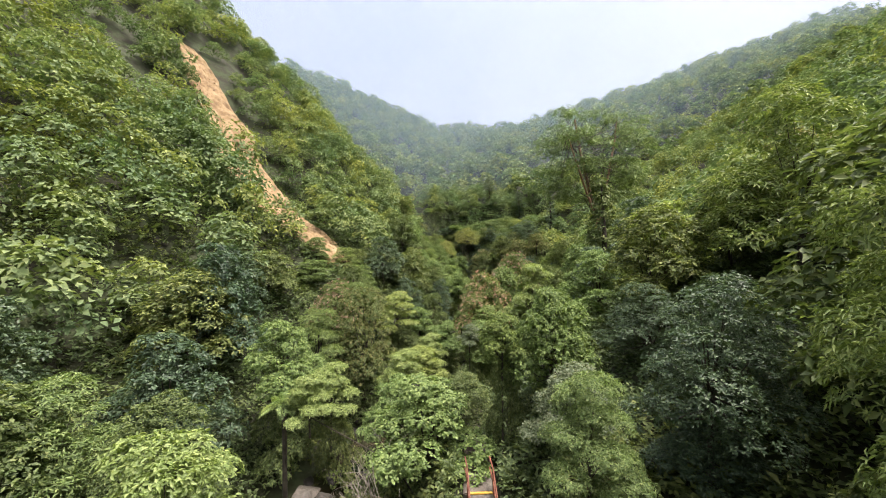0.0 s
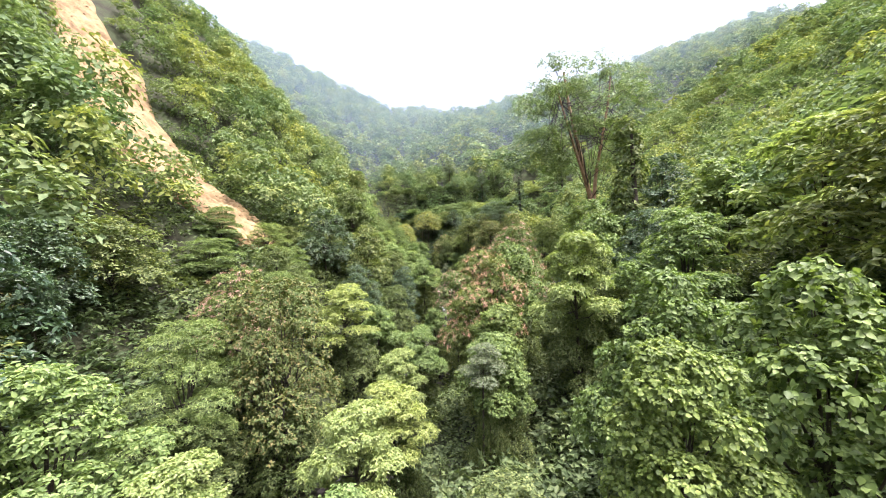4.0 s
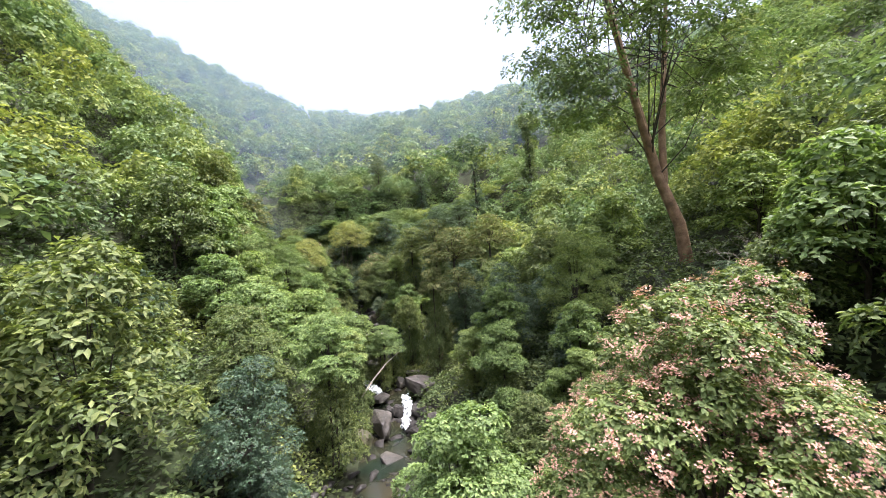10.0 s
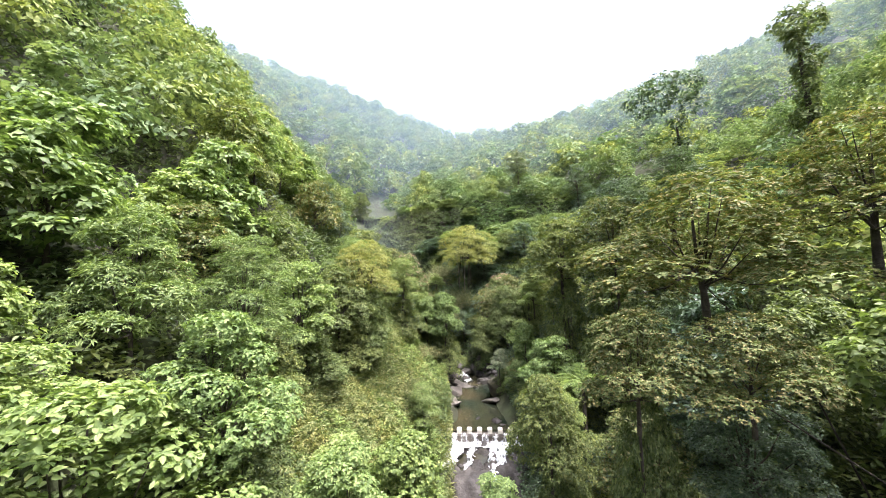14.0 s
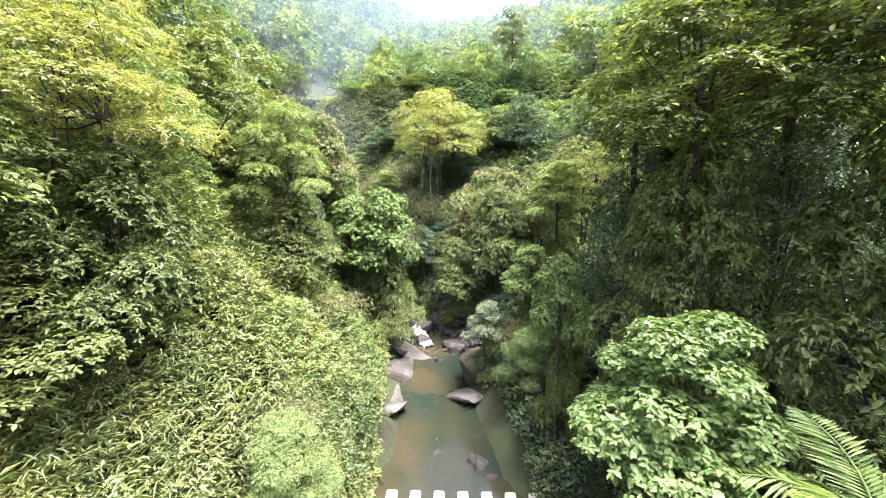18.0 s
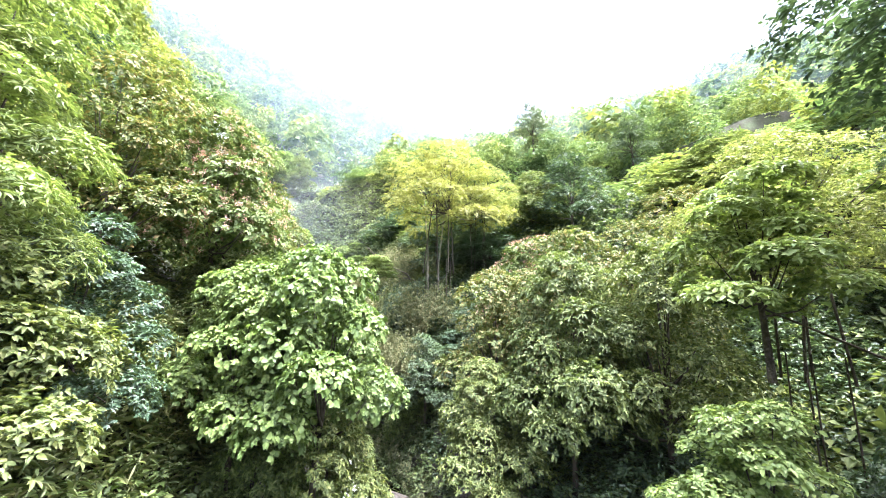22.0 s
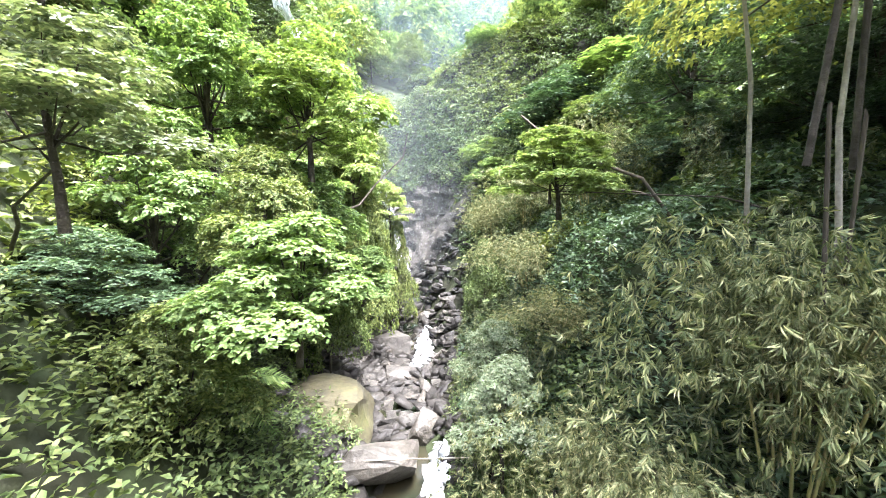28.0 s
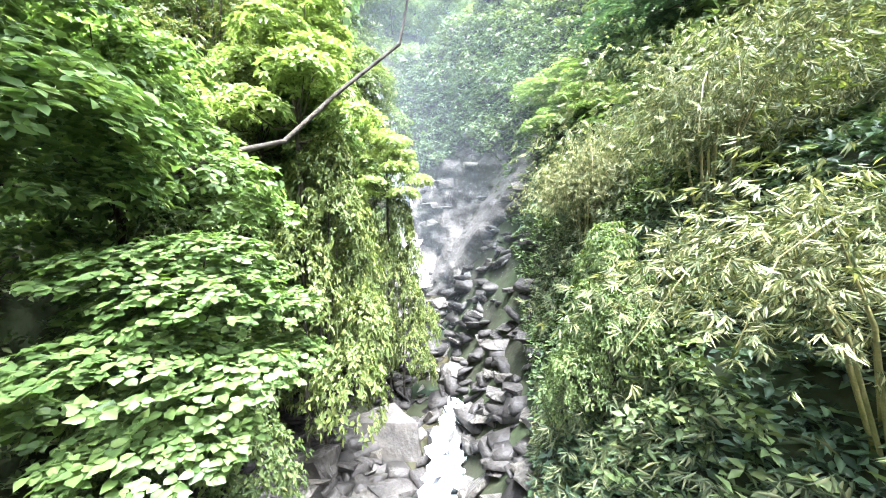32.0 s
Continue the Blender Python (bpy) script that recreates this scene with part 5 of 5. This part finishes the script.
def cliff_plants(P, seed, bare):
    r = np.random.default_rng(seed)
    P = P[r.integers(0, len(P), 15000)]
    grow = value_noise(P[:, 0] * .5 + P[:, 2] * .2, P[:, 1] * .5 + P[:, 2] * .4, seed) * .9 + .2 - bare(P) + 1.2 * (P[:, 2] > 21.5 + 3 * value_noise(P[:, 0] * .4, P[:, 1] * .4, 3))
    C = P[grow > 0]
    C = C + r.uniform(0, .8, (len(C), 1)) * [.2, -.5, .6]
    v, f = rosettes(r, C, unit(r.normal(0, .4, C.shape) + [.2, -.5, .5]), 6, .24, .12, .7)
    tagged(new("cliff_plants", mesh_np("cliff_plants", v, f, L_UNDER)), "green plants and creepers clinging to the rock", "undergrowth", kind="stuff")


cliff_plants(V1, 15, lambda p: np.exp(-((p[:, 0] + 7.5) / 6) ** 2 - ((p[:, 2] - 18) / 5) ** 2))
cliff_plants(V2, 16, lambda p: .9 * np.exp(-((p[:, 1] - 123.5) / 2.0) ** 2) - .15)


# ---------- single trees and dead wood ----------
def limb_tree(name, label, category, x, y, stems, ends, leaf, mat, n_twig, L, W, per, spread, seed, r0, droop=.35):
    """A tree of bent stems, with boughs to leaf sprays round the ends."""
    r = np.random.default_rng(seed)
    t = tagged(new(name), label, category)
    t.matrix_basis = pose(x, y, ground_z(x, y))
    for pts, rad in stems:
        v, f = tube(pts, np.linspace(rad, rad * .35, len(pts)), 8)
        put("trunk", mesh_np("trunk", v, f, M_REDBARK, True), t)
    boughs, C, O = [], [], []
    for st, e in ends:
        pts = np.array(stems[st][0])
        k = r.uniform(.38, 1.0) * (len(pts) - 1)
        b = np.array([np.interp(k, np.arange(len(pts)), pts[:, i]) for i in range(3)])
        e = np.array(e, float)
        m = (b + e) / 2 + r.normal(0, .35, 3) + [0, 0, -.3]
        boughs.append(tube([b, m, e], [r0, r0 * .6, r0 * .2], 5))
        q = e + r.normal(0, 1, (n_twig, 3)) * spread
        C.append(q)
        O.append(unit(q - e + [0, 0, .3]))
        for k in range(4):
            boughs.append(tube([(m + e) / 2, q[k]], [r0 * .25, r0 * .1], 4))
    for bough in boughs[::5]:
        put("bough", mesh_np("bough", *bough, M_BARK, True), t)
    v, f = joined([q for i, q in enumerate(boughs) if i % 5])
    tagged(put("fine_twig", mesh_np("fine_twig", v, f, M_BARK, True), t), kind="stuff")
    v, f = rosettes(r, np.concatenate(C), np.concatenate(O), per, L, W, droop)
    put("crown", mesh_np("crown", v, f, mat), t)
    return t


rt = np.random.default_rng(3)
tall_ends = []
for i in range(78):
    a, h = rt.uniform(0, 6.28), rt.uniform(.0, 1)
    rad = (3.0 + 5.2 * math.sin(min(1, .25 + h * .75) * 2.3)) * rt.uniform(.55, 1.0)
    tall_ends.append((i % 3, (-1.8 + rad * math.cos(a), 1.5 + rad * .8 * math.sin(a), 9.5 + h * 14.5)))
limb_tree("tall_tree", "tall sparse umbrella-crowned tree with a forked pale trunk", "tree", 25.2, 56.6,
          [([(0, 0, -.8), (-.3, .2, 2.5), (-1.3, .8, 6), (-2.4, 1.4, 12), (-3.6, 1.8, 18), (-4.2, 2, 22.5)], .42), ([(-1.0, .6, 5), (-.4, 1.0, 9), (.9, 1.6, 14), (2.2, 2.2, 19.5), (2.6, 2.4, 23)], .26), ([(-1.5, .9, 7), (-3.4, .6, 12), (-5.2, .2, 17), (-6.2, 0, 20)], .22)],
          tall_ends, None, L_FINE, 42, .36, .14, 6, np.array([1.1, 1.1, .3]), 41, .055)


def column(name, label, x, y, top, base, r, mat, seed, cap=None):
    """A trunk wrapped in creepers, with an optional crown on it."""
    q = np.random.default_rng(seed)
    g = ground_z(x, y)
    t = tagged(new(name), label, "tree")
    t.matrix_basis = pose(x, y, g)
    put("trunk", mesh_np("trunk", *tube([(0, 0, -.5), (.2, 0, (top - g) * .5), (0, .1, top - g - .5)], [.3, .25, .1]), M_BARK, True), t)
    n = int((top - base) / .9)
    lobes = [(q.normal(0, r * .25), q.normal(0, r * .25), base - g + (top - base) * i / n, r * q.uniform(.7, 1.1) * (1 - .4 * i / n), r * q.uniform(.7, 1.1) * (1 - .4 * i / n), .9) for i in range(n + 1)]
    if cap:
        lobes += [(a, b, c - g, s, s, s * .6) for a, b, c, s in cap]
    C, O = crown_points(q, lobes, 620, -.9)
    put("creepers" if not cap else "crown", mesh_np("creepers", *rosettes(q, C, O, 6, .36, .2, .7), mat), t)


column("creeper_column", "dead trunk wrapped in dark green creepers", 16.0, 37.2, 26.6, 16.5, 1.5, L_OLIVE, 51)
column("creeper_tree", "tall tree with a creeper-wrapped trunk and small crown", 28.8, 99.5, 34.5, 24.0, 1.3, L_DARK, 52, [(-2.6, 0, 37, 2.4), (.4, 0, 38, 2.2), (-1, .6, 39, 1.8), (1.6, 0, 36.4, 1.4)])
column("creeper_tree", "tall tree with a creeper-wrapped trunk and small crown", 38.0, 96.0, 41.0, 32.0, 1.1, L_OLIVE, 53, [(0, 0, 42, 2.0), (1.0, 0, 41.4, 1.4)])


def branching(r, p, d, length, rad, depth, out):
    q = p + d * length * .5 + r.normal(0, .05, 3) * length
    e = q + unit(d + r.normal(0, .25, 3)) * length * .5
    out.append(tube([p, q, e], [rad, rad * .8, rad * .6], 5))
    if depth:
        for _ in range(int(r.integers(2, 4))):
            branching(r, e if r.uniform() < .7 else q, unit(d + r.normal(0, .55, 3) + [0, 0, .1]), length * r.uniform(.6, .85), rad * .55, depth - 1, out)


def dead_shrub(x, y, size, seed, label):
    r, out = np.random.default_rng(seed), []
    for _ in range(6):
        branching(r, np.array([0, 0, -.1]), unit(np.array([r.normal(0, .5), r.normal(0, .5), 1])), size * .35, .035 * size / 3, 4, out)
    ob = new("dead_shrub", mesh_np("dead_shrub", *joined(out), M_PALEWOOD, True))
    ob.matrix_basis = pose(x, y, ground_z(x, y))
    tagged(ob, label, "dead shrub")


dead_shrub(-2.9, 15.2, 4.8, 61, "leafless bleached shrub beside the stream")
dead_shrub(22.0, 50.4, 3.2, 62, "leafless pale shrub on the wooded slope")


# bare wood: fallen branches, upright trunks and overhanging boughs alike
def log(label, pts, r0, mat=M_PALEWOOD):
    ob = new("fallen_branch", mesh_np("fallen_branch", *tube(pts, np.linspace(r0, r0 * .5, len(pts)), 8), mat, True))
    tagged(ob, label, "branch")


log("pale fallen branch leaning over the stream", [(4.6, 66.4, 9.0), (5.6, 67.2, 9.9), (6.7, 68.0, 10.7), (8.0, 69.2, 11.2)], .055)
log("thin pale pole lying over the boulders", [(-2.6, 108.6, 12.3), (-1.0, 109.4, 12.3), (.8, 110.4, 12.2)], .03)
log("bare pale trunk rising from the steep bank", [(6.6, 108.0, 15.5), (6.5, 108.1, 19.5), (6.9, 108.4, 24.0)], .05, M_PALEWOOD)
log("bare pale trunk rising from the steep bank", [(5.9, 109.3, 16.0), (5.8, 109.0, 20.5), (5.4, 109.0, 24.5)], .045, M_PALEWOOD)
log("bent bough reaching over the stream", [(-7.6, 112.2, 16.4), (-6.6, 113.3, 18.5), (-6.3, 113.9, 18.9), (-6.0, 114.7, 19.2), (-5.7, 115.6, 20.2), (-5.0, 116.8, 21.5), (-4.8, 116.9, 22.6)], .06, M_BARK)
log("bent bough reaching over the stream", [(5.6, 110.6, 17.4), (4.4, 110.4, 19.2), (2.8, 110.0, 19.9), (1.8, 110.6, 20.9)], .045, M_BARK)


# ---------- stairways ----------
def stairway(x, y, z, n, run, rise, wide, turn, label, mat, rails):
    t = tagged(new("stairway"), label, "stairway")
    t.matrix_basis = pose(x, y, z, 0, 0, turn)
    for i in range(n):
        box("step", 0, -run * (i + .5), -rise * i - .35, wide, run + .02, .7, mat, t, .02)
    if rails:
        for sx in (-1, 1):
            pts = [(sx * wide * .52, .9, .95), (sx * wide * .52, 0, .95), (sx * wide * .52, -run * n, .95 - rise * n)]
            for k, off in (("handrail", 0), ("handrail", -.45)):
                put(k, mesh_np(k, *tube([(a, b, c + off) for a, b, c in pts], [.03] * 3, 6), M_RUST, True), t)
            for i in range(0, n + 1, 3):
                put("rail_post", mesh_np("rail_post", *tube([(sx * wide * .52, -run * i, -rise * i - .3), (sx * wide * .52, -run * i, .97 - rise * i)], [.035, .035], 6), M_RUST, True), t)
        box("top_edge", 0, .06, .02, wide, .12, .05, M_YELLOW, t, .01, 0, "worn yellow painted edge")
    return t


stairway(1.35, 14.15, 10.62, 11, .29, .18, .95, 2, "grey concrete stairway with red-brown rails", M_CONCRETE, True)
stairway(13.9, 77.2, ground_z(13.9, 77.2) + .35, 10, .32, .17, .95, 8, "reddish stone steps climbing the wooded bank", M_RUST, False)
box("footpath", 1.6, 19.0, 10.45, 1.15, 9.6, .3, M_CONCRETE, None, .03, -4)
tagged(bpy.data.objects["footpath"], "grey concrete footpath under the trees", "footpath", kind="structure")


# ---------- palms ----------
def frond_mesh(seed, length):
    r = np.random.default_rng(seed)
    u = np.linspace(0, 1, 12)
    pts = np.stack([u * length, 0 * u, length * (.55 * u - .75 * u ** 2)], 1)
    parts_v, parts_f = tube(pts, np.linspace(.03, .008, 12), 4)
    tris = np.concatenate([parts_f[:, [0, 1, 2]], parts_f[:, [0, 2, 3]]])
    k = 34
    w = np.repeat(np.linspace(.12, .98, k), 2)
    s = np.tile([-1, 1], k)
    P = np.stack([np.interp(w, u, pts[:, i]) for i in range(3)], 1)
    A = np.stack([.55 + 0 * w, s * 1.0, -.25 + r.normal(0, .12, len(w))], 1)
    N = np.stack([0 * w, -s * .3, 1 + 0 * w], 1)
    Ls = length * .32 * np.sin(np.clip(w * 1.05, 0, 1) * 2.6 + .35)
    lv, lf = leaf_blades(P, A, N, Ls, np.full(len(w), .055), .03)
    return mesh_np("frond", *joined([(parts_v, tris), (lv, lf)]), L_LIGHT)


FROND = [frond_mesh(1, 2.2), frond_mesh(2, 1.8)]


def palm(x, y, z, label, size=1.0):
    t = tagged(new("palm"), label, "palm", "palms under the trees")
    t.matrix_basis = pose(x, y, z)
    g = ground_z(x, y)
    put("trunk", mesh_np("trunk", *tube([(0, 0, g - z - .2), (0, 0, .05)], [.12, .09]), M_BARK, True), t)
    r = np.random.default_rng(int(abs(x * 10 + y)))
    for i in range(10):
        f = put("frond", FROND[i % 2], t)
        f.matrix_basis = pose(0, 0, 0, float(r.normal(0, 8)), float(r.uniform(-35, 10)), 36 * i + float(r.normal(0, 8))) @ Matrix.Scale(size, 4)


palm(-5.2, 107.4, 14.2, "feathery palm with arching fronds in the gorge")
palm(13.3, 81.8, 13.5, "feathery palm with arching fronds by the weir", .8)
palm(-6.9, 16.0, 13.4, "small feathery palm among light green bushes", .5)
palm(9.4, 24.4, 14.6, "coarse palm-like plant with arching leaves")
palm(-4.6, 99.4, 16.5, "feathery palm on the steep bank")


# ---------- mist and distance haze ---
def haze_mat(name, share):
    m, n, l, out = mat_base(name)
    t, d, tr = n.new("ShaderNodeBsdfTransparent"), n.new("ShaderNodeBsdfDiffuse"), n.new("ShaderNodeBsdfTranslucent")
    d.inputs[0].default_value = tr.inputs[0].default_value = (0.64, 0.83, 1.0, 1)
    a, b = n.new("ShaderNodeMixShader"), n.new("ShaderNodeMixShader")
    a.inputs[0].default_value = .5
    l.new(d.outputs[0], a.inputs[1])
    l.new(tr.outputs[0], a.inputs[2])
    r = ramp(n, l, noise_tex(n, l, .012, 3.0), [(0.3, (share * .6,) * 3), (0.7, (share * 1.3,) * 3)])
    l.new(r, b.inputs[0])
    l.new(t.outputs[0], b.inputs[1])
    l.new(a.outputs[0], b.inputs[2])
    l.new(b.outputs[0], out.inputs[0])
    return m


# translucent sheets across the valley stand in for mist and distance haze
M_HAZE = haze_mat("distance_haze", .08)
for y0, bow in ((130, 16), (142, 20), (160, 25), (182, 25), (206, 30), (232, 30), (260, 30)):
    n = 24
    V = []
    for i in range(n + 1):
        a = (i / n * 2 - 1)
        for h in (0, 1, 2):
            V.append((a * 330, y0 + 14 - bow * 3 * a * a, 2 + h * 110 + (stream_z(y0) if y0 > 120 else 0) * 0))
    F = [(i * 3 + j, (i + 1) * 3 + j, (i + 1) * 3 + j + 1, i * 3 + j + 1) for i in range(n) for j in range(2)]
    tagged(new("mist", mesh_np("mist", V, F, M_HAZE, True)), "translucent sheet standing in for mist and distance haze", "mist", kind="stuff")


def spray_mat():
    """Fine spray, thickest in the middle of the veil."""
    m, n, l, out = mat_base("waterfall_spray")
    t, d = n.new("ShaderNodeBsdfTransparent"), n.new("ShaderNodeBsdfTranslucent")
    d.inputs[0].default_value = (0.85, 0.94, 1.0, 1)
    tc, mp, g = n.new("ShaderNodeTexCoord"), n.new("ShaderNodeMapping"), n.new("ShaderNodeTexGradient")
    mp.inputs["Location"].default_value, mp.inputs["Scale"].default_value = (-1, 0, -1), (2, 0, 2)
    g.gradient_type = "SPHERICAL"
    l.new(tc.outputs["Generated"], mp.inputs[0])
    l.new(mp.outputs[0], g.inputs[0])
    mx = n.new("ShaderNodeMixShader")
    l.new(ramp(n, l, g.outputs["Fac"], [(0.0, (0, 0, 0)), (0.6, (0.105, 0.105, 0.105))]), mx.inputs[0])
    l.new(t.outputs[0], mx.inputs[1])
    l.new(d.outputs[0], mx.inputs[2])
    l.new(mx.outputs[0], out.inputs[0])
    return m


M_SPRAY = spray_mat()
for y0 in (122.6, 125.2):
    V = [(-17 + 18 * i / 8, y0 + 1.2 * math.sin(i), 10 + 24 * j / 8) for i in range(9) for j in range(9)]
    F = [(i * 9 + j, (i + 1) * 9 + j, (i + 1) * 9 + j + 1, i * 9 + j + 1) for i in range(8) for j in range(8)]
    tagged(new("spray", mesh_np("spray", V, F, M_SPRAY, True)), "fine white spray drifting off the waterfall", "spray", kind="stuff")
